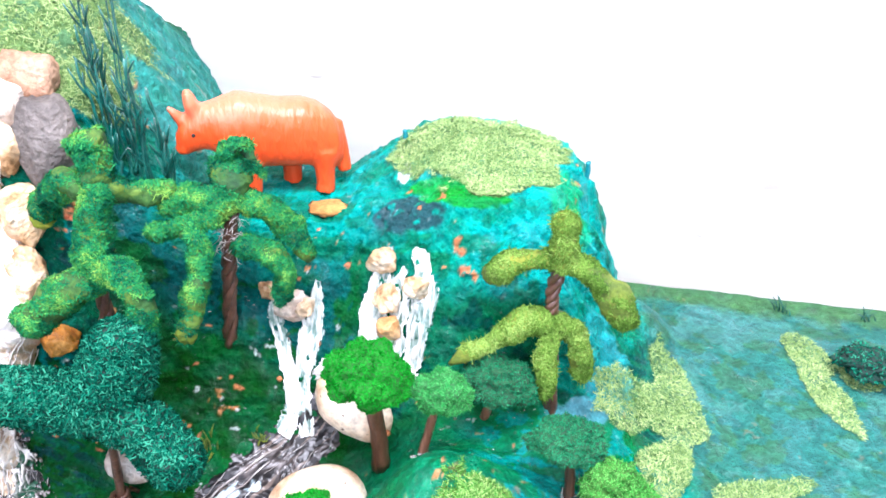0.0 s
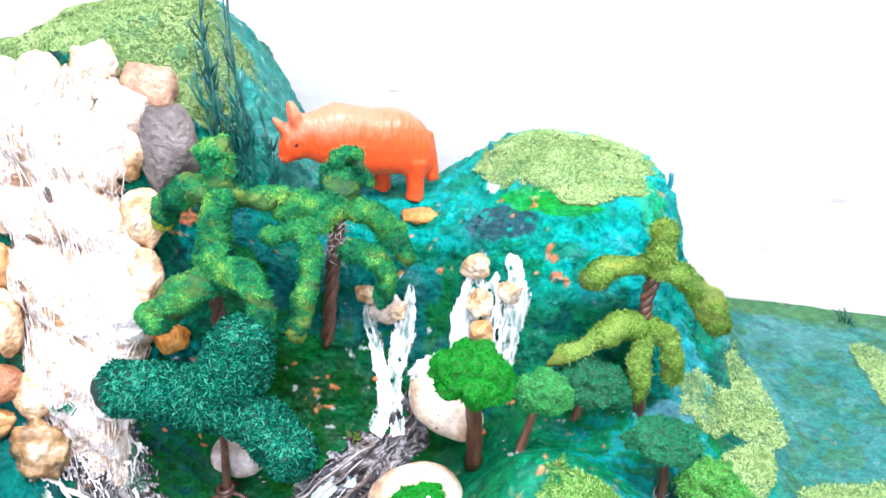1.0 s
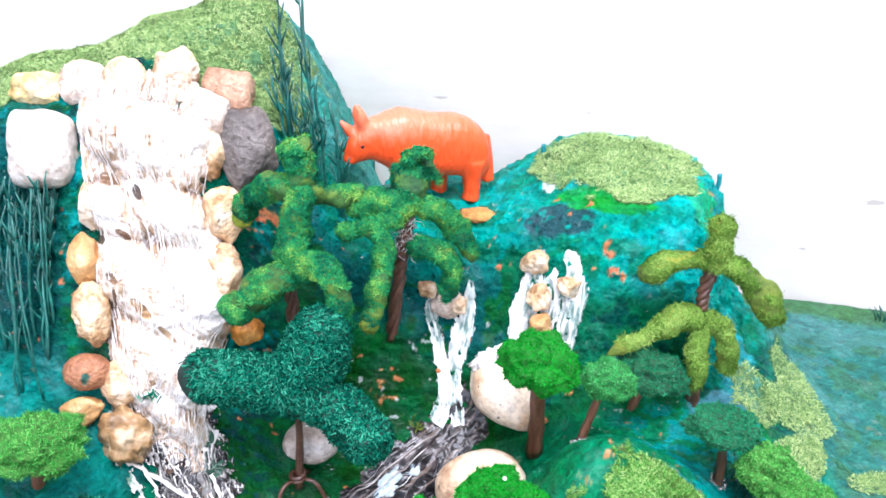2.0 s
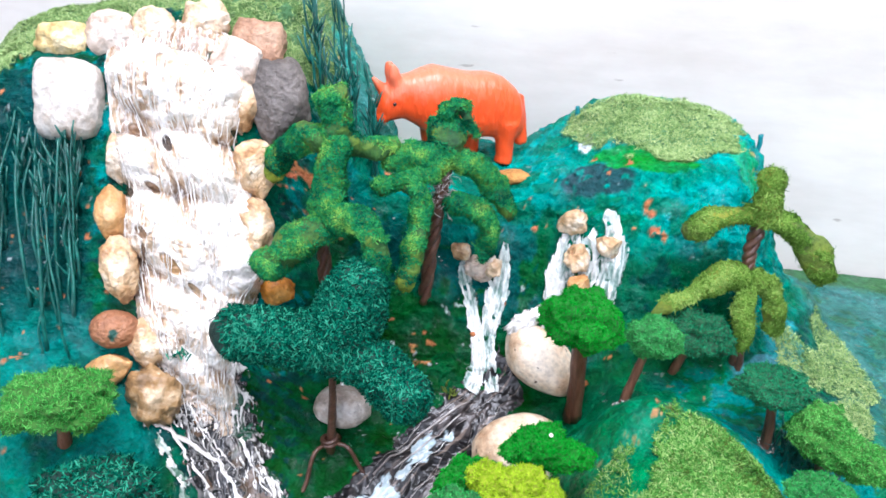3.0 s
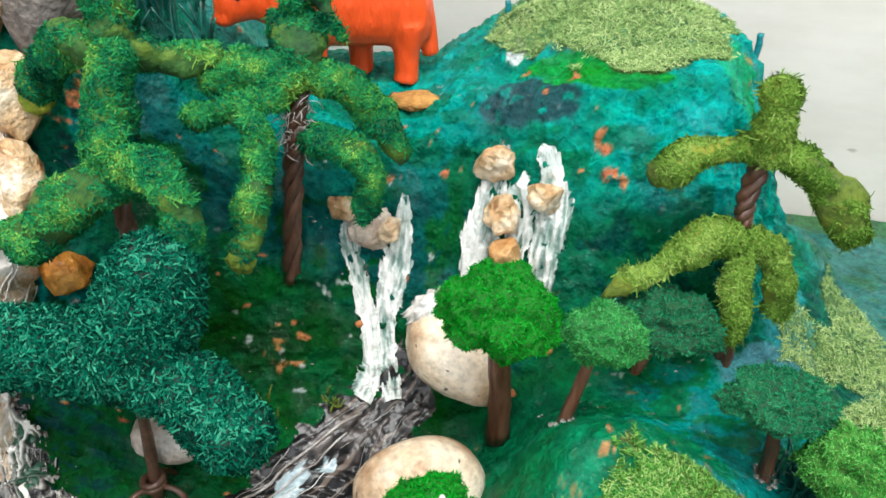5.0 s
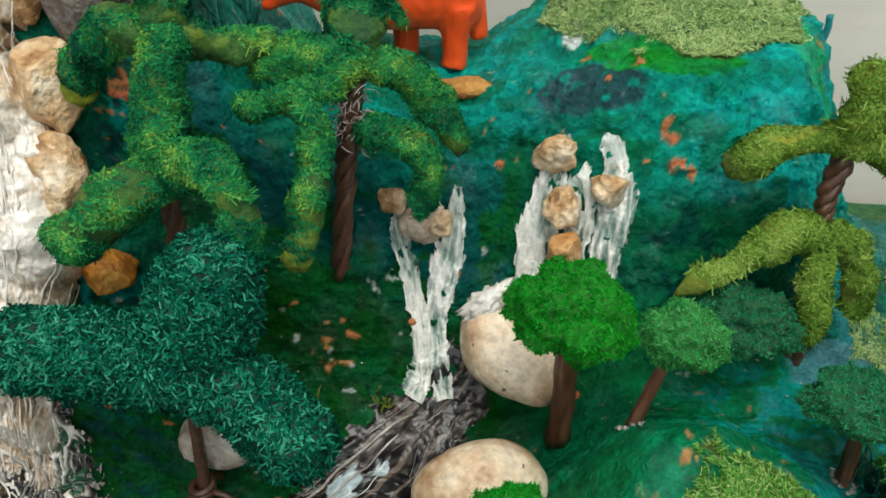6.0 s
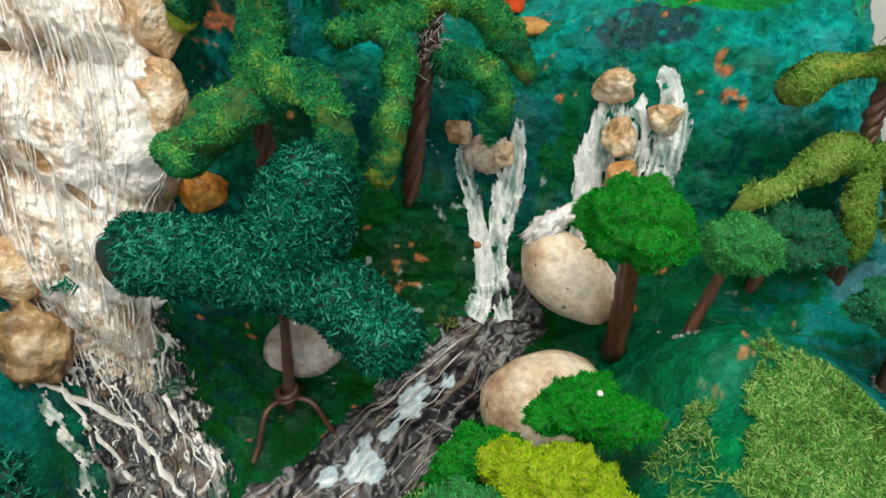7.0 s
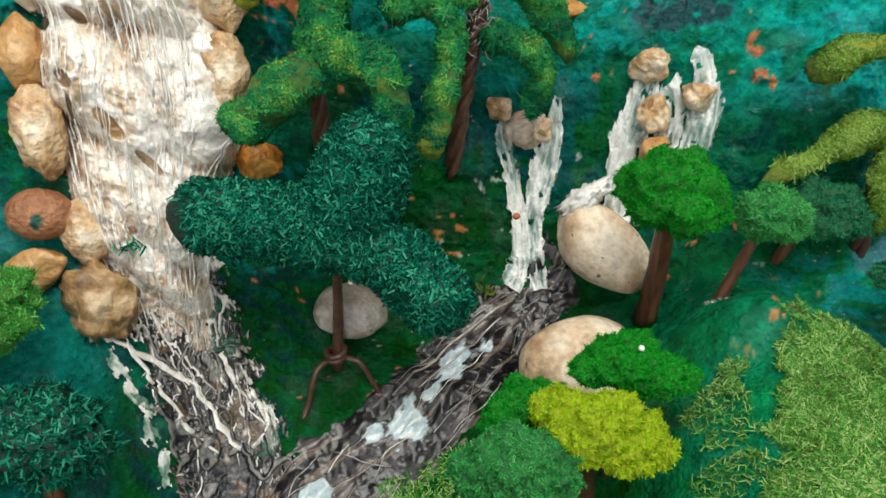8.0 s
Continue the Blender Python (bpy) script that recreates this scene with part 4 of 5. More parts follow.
def foam():
    at = (-.25, .28, .05)
    t = thing("foaming_stream", at, "white and dark foaming stream at the foot of the tall fall", "stream")
    a, c, x, y, e = course([(-.258, .325), (-.250, .303), (-.240, .284), (-.229, .266), (-.224, .245), (-.222, .205)], [.026, .029, .030, .030, .028, .026], 330, 200)
    run = fbm(c / .0017, a / .011, 1, 311, 3)
    rib = fbm(c / .0011, a / .0045, 1, 312, 3)
    patch, big = fbm(c, a, .009, 313), fbm(c, a, .022, 314)
    rgb = shades(.5 * run + .5 * patch, ((.40, (.004, .005, .007)), (.54, (.010, .009, .010)), (.62, (.034, .028, .025)), (.69, (.14, .115, .10)), (.78, (.40, .37, .34))))
    left = soft((-c - .002) / .012)
    wx, wy = .010 * (fbm(c, a, .018, 322) - .5), .014 * (fbm(c + .3, a, .018, 327) - .5)
    web = 1 - np.abs(2 * fbm((c + wx) / .0090, (a + wy) / .020, 1, 323, 2) - 1)
    web2 = 1 - np.abs(2 * fbm((c + wx) / .0034, (a - wy) / .0062, 1, 328, 2) - 1)
    white = soft((.5 * run + .5 * rib - .680 + .07 * left - .03 * soft((a - .03) / .05) + .19 * (1 - soft((a - .020) / .040)) + .42 * (big - .5)) / .05)
    near = 1 - .7 * soft((a - .065) / .03)
    white = np.maximum(white, soft((web - .90) / .05) * (.55 + .4 * left) * near)
    white = np.maximum(white, soft((web2 - .91) / .05) * .55 * near * soft((big - .40) / .1))
    rgb = over(rgb, (.74, .72, .68), white * .92)
    rgb = over(rgb, (.10, .060, .034), soft((fbm(c, a, .013, 315) - .64) / .03) * (1 - white) * .8)
    rgb = over(rgb, (.010, .07, .035), soft((fbm(c, a, .012, 316) - .60) / .03) * left * (1 - white))
    keep = e + .75 * (fbm(c, a, .012, 317) - .5) + .5 * (fbm(c / .002, a / .008, 1, 318) - .5) < .80
    h = .0012 + .0020 * white + .0014 * soft((web - .82) / .15) + .0014 * (patch - .5) + .0006 * rib - .0022 * e ** 4
    sheet("water_bed", x, y, h, rgb, keep, at, M_WET, t)
    white = []
    for k, q in enumerate(((-.276, .290, -.261, .280, .0011), (-.263, .282, -.247, .272, .0012), (-.247, .273, -.236, .268, .0010), (-.230, .292, -.217, .279, .0010), (-.262, .300, -.250, .285, .0006))):
        white += comb(*q, k, 5, .0030)
    for q, r in (([(-.281, .286), (-.2736, .2863), (-.2592, .2890), (-.2458, .2865), (-.2339, .2765), (-.2247, .2690)], .0019), ([(-.267, .3029), (-.2577, .2982), (-.2486, .2932), (-.237, .2859)], .0009),
                 ([(-.2352, .2967), (-.2273, .2892), (-.2186, .287), (-.2136, .2802), (-.2199, .2711)], .0013), ([(-.2515, .3073), (-.243, .2997), (-.240, .2929)], .0009), ([(-.262, .298), (-.250, .2915), (-.240, .281)], .0008)):
        w = bend([(m[0], m[1], 0) for m in q], 30)
        w = w + RNG.normal(0, .0005, w.shape)
        white.append(tube(on_ground(w[:, 0], w[:, 1], .0016), r * RNG.uniform(.5, 1.5, len(w)), 9, .38))
        for m in range(1, len(w) - 1, 4):                       # ribs that run off the rope
            e = w[m, :2] + RNG.normal(0, .0014, 2) + np.array((RNG.uniform(-.003, .004), RNG.uniform(-.004, .001))) * RNG.uniform(.3, 1.3)
            white.append(tube(on_ground(np.linspace(w[m, 0], e[0], 5), np.linspace(w[m, 1], e[1], 5), .0020), r * RNG.uniform(.12, .30) * np.linspace(1, .5, 5), 5, .7))
    for k in range(45):
        px, py = RNG.uniform(-.268, -.205), RNG.uniform(.215, .310)
        if abs(px + .25 - (.300 - py) * .55) > .024:
            continue
        n = 6
        le = RNG.uniform(.003, .009)
        xx, yy = px + np.cumsum(RNG.normal(0, .0005, n)), py - np.linspace(0, le, n)
        white.append(tube(on_ground(xx, yy, .0018), RNG.uniform(.0002, .0005) * np.array((.5, 1, .8, 1.1, .9, .4)), 5, .8))
    v, f = joined(white)
    tagged(part("white_ridge", mesh_of("white_ridge", v - np.array(at), f), M_STRAND, t, "white ridges of dried glue"), kind="stuff")
    for cx, cy, rx, ry, turn, seed in ((-.275, .279, .008, .0045, -20, 1), (-.266, .273, .009, .0045, -15, 2), (-.262, .266, .005, .006, 20, 3), (-.256, .256, .0035, .010, 5, 4)):
        g = np.linspace(-1.5, 1.5, 60)
        gx, gy = np.meshgrid(g, g, indexing="ij")
        co, si = math.cos(radians(turn)), math.sin(radians(turn))
        x, y = cx + gx * rx * co - gy * ry * si, cy + gx * rx * si + gy * ry * co
        n = fbm(x, y, .005, 320 + seed)
        keep = np.hypot(gx, gy) + 1.5 * (n - .5) + 1.2 * (fbm(x, y, .0022, 321) - .5) < .70
        rgb = shades(n, ((.36, (.74, .74, .70)), (.48, (.44, .50, .46)), (.58, (.10, .20, .14))))
        sheet("white_splash", x, y, .0012 + .003 * (.6 - n), rgb, keep, at, M_WET, t)


foam()


def brook():
    at = (-.14, .29, .03)
    t = thing("stream", at, "dark grey streaked stream with pale blue patches", "stream")
    a, c, x, y, e = course([(-.072, .360), (-.096, .338), (-.134, .301), (-.162, .274), (-.192, .255), (-.215, .225), (-.225, .180)], [.016, .021, .024, .025, .024, .022, .022], 420, 170)
    c2 = c + .006 * (fbm(c, a, .030, 330) - .5)
    run, fine = fbm(c2 / .0034, a / .018, 1, 331, 3), fbm(c2 / .0014, a / .008, 1, 332, 3)
    patch = fbm(c / .42, a + .004 * (run - .5), .0115, 333, 2)
    small = fbm(c / .45, a, .0042, 338, 3)
    k = .36 * run + .10 * fine + .44 * patch + .10 * small - .062
    rgb = shades(k, ((.40, (.003, .003, .004)), (.485, (.005, .0045, .006)), (.515, (.022, .018, .018)), (.56, (.060, .050, .048)), (.61, (.11, .098, .095)), (.67, (.24, .23, .23)), (.73, (.52, .53, .54))))
    rgb = over(rgb, (.17, .13, .105), soft((fbm(c2 / .0018, a / .05, 1, 334) - .64) / .03) * .75)
    dab = np.zeros_like(a)
    for cx, cy, rx, ry, turn in ((-.151, .286, .011, .0080, 35), (-.130, .311, .010, .0055, 40), (-.140, .298, .007, .0030, 40), (-.190, .257, .009, .0045, 35), (-.166, .281, .005, .003, 30), (-.113, .322, .006, .003, 40)):
        co, si = math.cos(radians(turn)), math.sin(radians(turn))
        d = np.hypot(((x - cx) * co + (y - cy) * si) / rx, (-(x - cx) * si + (y - cy) * co) / ry)
        dab = np.maximum(dab, 1 - soft((d + 1.3 * (fbm(c, a, .008, 335) - .5) + .9 * (fine - .5) - .82) / .18))
    rgb = over(rgb, (.40, .51, .55), dab * .9)
    rgb = over(rgb, (.66, .70, .70), dab * soft((fine - .50) / .08) * .8)
    keep = e + .55 * (fbm(c, a, .014, 336) - .5) + .5 * (fbm(c / .002, a / .010, 1, 337) - .5) < .88
    h = .0010 + .0012 * (patch - .5) + .0003 * soft((k - .5) / .1) + .0004 * dab - .0022 * e ** 4
    sheet("water_bed", x, y, h, rgb, keep, at, M_BED, t)
    p0 = bend([(q[0], q[1], 0) for q in ((-.078, .353), (-.098, .336), (-.134, .301), (-.162, .274), (-.192, .255), (-.215, .225))], 90)[:, :2]
    d = np.gradient(p0, axis=0)
    d /= np.linalg.norm(d, axis=1, keepdims=True)
    grey, white = [], []
    for q in range(34):
        i0 = RNG.integers(0, 74)
        i = np.arange(i0, min(i0 + RNG.integers(6, 16), len(p0)))
        off = RNG.uniform(-.019, .019) + RNG.normal(0, .0007) * np.arange(len(i)) + .0010 * np.sin(np.arange(len(i)) * RNG.uniform(.2, .6) + q)
        off = np.clip(off, -.017, .015)
        v = on_ground(p0[i, 0] + d[i, 1] * off, p0[i, 1] - d[i, 0] * off, RNG.uniform(.0018, .0030)) - np.array(at)
        (white if RNG.random() < .15 else grey).append(tube(v, RNG.uniform(.00012, .00030), 5))
    for q, r in (([(-.100, .345), (-.118, .330), (-.138, .314), (-.158, .296)], .0007), ([(-.106, .335), (-.124, .318), (-.146, .300)], .0005)):
        v = bend([(m[0], m[1], 0) for m in q], 18)
        grey.append(tube(on_ground(v[:, 0], v[:, 1], .0022) - np.array(at), r, 6))
    for name, some, m in (("grey_strand", grey, M_GREYSTRAND), ("white_strand", white, M_STRAND)):
        v, f = joined(some)
        tagged(part(name, mesh_of(name, v, f), m, t), kind="stuff")


brook()


def small_fall(name, paths, label, base):
    t = thing(name, base, label, "waterfall")
    for k, (path, w) in enumerate(paths):
        a, c, x, y, e = course(path, [1.55 * q for q in w], 150, 44)
        sd = 340 + 7 * k + len(name)
        run, fine, patch = fbm(c / .0022, a / .016, 1, sd, 3), fbm(c / .0010, a / .008, 1, sd + 1, 3), fbm(c, a, .008, sd + 2)
        n = .4 * run + .3 * fine + .3 * patch
        rgb = shades(n, ((.36, (.10, .19, .16)), (.44, (.38, .45, .42)), (.51, (.62, .65, .62)), (.60, (.80, .80, .77))))
        rgb = over(rgb, (.36, .44, .42), (1 - soft((a - .006) / .030)) * soft((patch - .38) / .2) * .75)
        top = 1 - soft(a / .010)
        keep = e + .95 * (patch - .5) + .12 * (fine - .5) + .30 * top < .76
        h = .0012 + .0014 * soft((n - .4) / .2) + .0016 * (patch - .5) - .0024 * e ** 3
        sheet("water_skin", x, y, h, rgb, keep, base, M_WETWHITE, t)


small_fall("small_waterfall", [
    ([(-.106, .392), (-.103, .384), (-.0965, .372), (-.0955, .360), (-.099, .350)], [.004, .0036, .0046, .0048, .0046]),
    ([(-.077, .397), (-.081, .386), (-.0878, .373), (-.0865, .360), (-.0845, .350)], [.003, .0058, .0048, .0046, .0040])],
    "thin white painted waterfall in two strands", (-.095, .36, .08))
small_fall("broad_waterfall", [
    ([(-.029, .392), (-.036, .387), (-.044, .380), (-.047, .372), (-.046, .358)], [.003, .006, .007, .007, .007]),
    ([(-.044, .364), (-.050, .360), (-.060, .355)], [.003, .005, .003]),
    ([(-.031, .384), (-.026, .378), (-.028, .370), (-.034, .360)], [.004, .006, .006, .005]),
    ([(-.017, .3865), (-.013, .383), (-.012, .377), (-.014, .369), (-.020, .356)], [.002, .004, .008, .006, .005])],
    "broad white painted waterfall over pale stones", (-.03, .37, .12))


# ---- stones ----
EDGE = "stones edging the tall waterfall"


def edge_stone(x, y, size, material, label, seed, out=.30, turn=(0, 0, 0), angular=.25, **kw):
    """A stone bedded in the slope: width, depth and height; out is how far it stands proud, as a share of its depth."""
    p = on_ground(np.array([x]), np.array([y]), 0)[0] + np.array([.10, -.95, .05]) * out * size[1]
    return stone("stone", tuple(p), size, material, label, seed, turn, angular, EDGE, **kw)


edge_stone(-.230, .417, (.035, .030, .034), S_BROWN, "smooth brown stone beside the fall top", 1, block=3, angular=.12, turn=(-20, 6, 0))
edge_stone(-.259, .418, (.034, .026, .027), S_CREAM, "cream stone on the fall top", 2, angular=.22, rough=.22)
edge_stone(-.287, .409, (.027, .023, .025), S_CREAM, "small pale cream stone on the fall top", 3, angular=.2)
edge_stone(-.312, .407, (.036, .028, .031), S_PINK, "pale pinkish stone on the fall top", 4, turn=(0, 20, 0), angular=.15)
edge_stone(-.342, .408, (.040, .028, .027), S_YELLOW, "rough yellow stone on the fall top", 5, angular=.2, rough=.2)
edge_stone(-.329, .374, (.037, .028, .047), S_WHITE, "large white quartz block beside the fall", 16, turn=(-18, 4, 0), angular=.08, block=3.6, rough=.07)
edge_stone(-.237, .394, (.034, .030, .036), S_PINK, "white and pink stone beside the fall", 27, turn=(0, -18, 0), angular=.3)
edge_stone(-.215, .392, (.037, .030, .057), S_DARK, "dark grey angular stone beside the fall", 8, turn=(-18, -5, 0), angular=.16, block=4, rough=.10)
edge_stone(-.229, .369, (.029, .026, .038), S_TAN, "tan stone beside the fall", 9, turn=(-15, 10, 0), angular=.3)
edge_stone(-.227, .357, (.025, .026, .042), S_TAN, "rough tan stone beside the fall", 10, turn=(-15, -14, 0), rough=.2)
edge_stone(-.304, .343, (.019, .022, .034), S_AMBER2, "long yellowish stone beside the fall", 11, turn=(-15, -4, 0), angular=.12)
edge_stone(-.298, .328, (.022, .024, .040), S_TAN, "tan knobbly stone beside the fall", 12, turn=(-15, -8, 0), rough=.18, angular=.15)
edge_stone(-.300, .311, (.028, .022, .022), S_PAINTED, "rust brown oval stone with a green paint mark", 13, angular=.05, rough=.04)
edge_stone(-.284, .315, (.023, .024, .031), S_TAN, "small tan stone beside the fall", 14, angular=.15)
edge_stone(-.303, .298, (.029, .020, .021), S_AMBER2, "angular ochre brown stone beside the fall", 15, angular=.3, turn=(0, -38, 0))
edge_stone(-.280, .300, (.033, .028, .039), S_CRUST, "rough brown crusty stone at the fall foot", 16, rough=.30, angular=.12, turn=(-15, 0, 0))
stone("stone", (-.216, .344, .140), (.024, .022, .021), S_AMBER, "orange amber stone beside the fall", 17, (0, 0, 0), .33, EDGE, .2)
# boulders that show through the glue
for k, (x, y, w, h) in enumerate(((-.236, .383, .024, .042), (-.301, .356, .018, .030))):
    p = on_ground(np.array([x]), np.array([y]), .004)[0]
    stone("stone", tuple(p), (w, w * .9, h), S_TAN if k % 2 == 0 else S_CREAM, "tan stone showing through the white glue", 30 + k, (-15, 0, 20 * k), .2, EDGE, .15)

stone("pebble", (-.055, .350, .089), (.036, .034, .058), S_PEBBLE, "large smooth white pebble leaning beside the stream", 41, (-15, -50, 0), .12, "white pebbles", .05)
stone("pebble", (-.071, .299, .060), (.056, .044, .046), S_PEBBLE, "round white pebble with brown specks in the stream bank", 42, (0, 0, 15), .05, "white pebbles", .03)
stone("pebble", (-.179, .320, .074), (.038, .028, .026), S_GREY, "flat grey white pebble behind the teal tree", 43, (0, 0, -10), .12, "white pebbles", .05)

lump_v, lump_f = BALL4
lump_v = lump_v * (1 + .35 * bumps(lump_v, .40, 90) + .35 * bumps(lump_v, .15, 95))[:, None] * (.0125, .0050, .0055)
lump = alone("glue_lump", mesh_of("glue_lump", lump_v, lump_f), M_STRAND, "rough white smear of dried glue on a pebble", "glue lump")
lump.matrix_world = pose(-.0665, .3570, .1130, -20, -42, 0)

FALLS = "pale stones in the small falls"
for k, (x, y, w, h, m, lab) in enumerate((
        (-.034, .391, .020, .019, S_TAN, "angular cream stone in the broad fall"), (-.030, .381, .021, .020, S_TAN, "knobbly tan stone in the broad fall"),
        (-.014, .378, .021, .016, S_TAN, "small tan stone in the broad fall"), (-0.0305, 0.3733, .021, .016, S_AMBER2, "small pale amber stone in the broad fall"),
        (-.108, .394, .015, .015, S_TAN, "small tan stone in the thin fall"), (-.093, .393, .023, .024, S_PINK, "knobbly pale stone in the thin fall"),
        (-.084, .392, .015, .016, S_CREAM, "small pale stone in the thin fall"))):
    p = on_ground(np.array([x]), np.array([y]), .005)[0]
    stone("stone", tuple(p), (w, w * .8, h), m, lab, 60 + k, (0, 15 * k, 40 * k), .33, FALLS, .16)

# orange sponge stump on the saddle
stump_v, stump_f = BALL3
sv = stump_v * (1 + .25 * bumps(stump_v, .3, 77))[:, None] * (.0125, .010, .0035)
alone("stump", mesh_of("stump", sv, stump_f), M_SPONGE, "small orange sponge stump on the saddle", "stump", place=tuple(on_ground(np.array([-.073]), np.array([.430]), .002)[0]))


# ---- trees ----
def foot(x, y):
    return np.array([x, y, float(ground(x, y)) - .001])


def trunk_mesh(top, r, seed, steps=10):
    p = bend([(0, 0, -.003), (top[0] * .4 + .001, top[1] * .4, top[2] * .45), top], steps)
    rr = r * (1.0 - .22 * np.linspace(0, 1, len(p))) * (1 + .06 * np.sin(np.arange(len(p)) * 2.1 + seed))
    rr[0] *= 1.1
    v, f = tube(p, rr, 10)
    v = v + (bumps(v, .004, seed) * .0004)[:, None]
    return mesh_of("trunk", v, f)


FLOCK = "flocked model trees"


def flock_tree(x, y, z, ovals, mats, label, seed, r=.0035, count=5000, length=.0018, width=.0004, stand=.8, rough=.34, glue=False):
    """A model tree: a painted stick with a sponge crown rolled in flock; ovals are in world places."""
    base = np.array([x, y, z if z else float(ground(x, y)) - .001])
    t = thing("model_tree", tuple(base), label, "tree", FLOCK)
    rel = [(a - base[0], b - base[1], c - base[2], rx, ry, rz) for a, b, c, rx, ry, rz in ovals]
    top = (rel[0][0], rel[0][1], rel[0][2] - rel[0][5] * .3)
    part("trunk", trunk_mesh(top, r, seed), M_TRUNK, t, "brown stick trunk")
    fine = length < .0035
    part("crown", crown_mesh("crown", rel, seed, count, length * 1.0 if fine else length, width * 1.15 if fine else width, stand, rough), mats, t)
    if glue:
        bits = []
        for k in range(9):
            v, f = BALL2
            a = k * .7 + seed
            q = r * RNG.uniform(.7, 1.7)
            px, py = q * math.cos(a), q * math.sin(a) - r * .3
            pz = float(ground(base[0] + px, base[1] + py)) - base[2] + .0008
            bits.append((v * (1 + .3 * bumps(v, .5, k))[:, None] * RNG.uniform(.0007, .0016) * np.array((1.5, 1.5, .4)) + (px, py, pz), f.tolist()))
        v, f = joined(bits)
        part("glue", mesh_of("glue", v, f), M_CLEAR, t, "clear shiny glue set round the trunk foot")
    return t


flock_tree(-.0365, .3245, .068, [(-.040, .310, .146, .0195, .0185, .0155), (-.047, .306, .150, .014, .013, .013), (-.032, .307, .143, .014, .013, .013)], (M_BRIGHT_CORE, M_BRIGHT), "bright green round flocked tree on a brown trunk", 1, .0054, 26000)
flock_tree(-.013, .306, 0, [(-.002, .303, .140, .0140, .013, .0090), (.004, .302, .137, .010, .010, .007)], (M_GREEN_CORE, M_GREEN), "small mid-green flocked tree with a leaning trunk", 2, .0028, 12000, glue=True)
flock_tree(.024, .338, 0, [(.030, .324, .129, .0175, .014, .011), (.041, .323, .125, .010, .010, .009), (.022, .325, .127, .010, .010, .009)], (M_DARK_CORE, M_DARK), "small dark green flocked tree below the hill", 3, .0028, 13000)
flock_tree(.069, .293, 0, [(.066, .293, .114, .0185, .015, .0085), (.072, .292, .112, .011, .011, .007)], (M_DARK_CORE, M_DARK), "dark green umbrella-shaped flocked tree", 4, .0032, 14000, glue=True)
flock_tree(.094, .272, 0, [(.086, .276, .100, .014, .012, .014), (.098, .270, .091, .016, .013, .010), (.110, .266, .085, .014, .012, .009)], (M_LIME_CORE, M_LIME), "grass green drooping flocked bush", 5, .003, 20000, .0018)
flock_tree(.068, .236, 0, [(.068, .228, .100, .014, .012, .007), (.076, .227, .098, .009, .009, .006)], (M_GREEN_CORE, M_GREEN), "small green flocked bush on the mound", 6, .003, 9000)
flock_tree(-.063, .252, 0, [(-.066, .247, .111, .013, .011, .0062), (-.056, .244, .108, .012, .010, .0052), (-.076, .247, .108, .009, .008, .0050), (-.047, .244, .106, .008, .007, .0040), (-.063, .252, .113, .009, .008, .005)], (M_BRIGHT_CORE, M_BRIGHT), "bright green flat flocked tree before the pebble", 7, .0034, 18000)
flock_tree(-.080, .218, 0, [(-.083, .215, .112, .014, .012, .0100), (-.070, .212, .108, .012, .011, .0095), (-.093, .219, .115, .009, .008, .0075), (-.076, .216, .115, .009, .009, .008)], (M_YELLOW_CORE, M_YELLOW), "lime yellow flocked tree", 8, .0034, 20000)
flock_tree(-.103, .236, 0, [(-.104, .234, .096, .013, .012, .012), (-.096, .234, .100, .010, .010, .009)], (M_BRIGHT_CORE, M_BRIGHT), "bright green flocked tree behind the lime one", 9, .0034, 11000)
flock_tree(-.108, .200, 0, [(-.108, .205, .106, .013, .012, .011), (-.098, .204, .103, .010, .010, .010), (-.120, .206, .101, .009, .009, .008)], (M_GREEN_CORE, M_GREEN), "mid-green flocked tree at the front", 10, .0034, 13000)
flock_tree(-.318, .262, 0, [(-.311, .255, .129, .026, .020, .011), (-.300, .252, .127, .014, .013, .009), (-.324, .256, .126, .013, .013, .009)], (M_LIME_CORE, M_LIME), "grass green flocked tree before the reeds", 11, .0036, 15000, .0028)
flock_tree(-.285, .228, 0, [(-.285, .226, .096, .026, .018, .012), (-.268, .224, .090, .014, .012, .010), (-.304, .228, .090, .014, .012, .010)], (M_TEAL_CORE, M_TEAL), "dark teal leafy tree at the front corner", 12, .0036, 8000, .0044, .0009, .4)
flock_tree(.292, .412, 0, [(.292, .412, .072, .020, .016, .007), (.305, .405, .070, .016, .014, .006)], (M_TEAL_CORE, M_TEAL), "low dark teal bush on the flat ground", 13, .003, 2600, .003, .0008, .4)


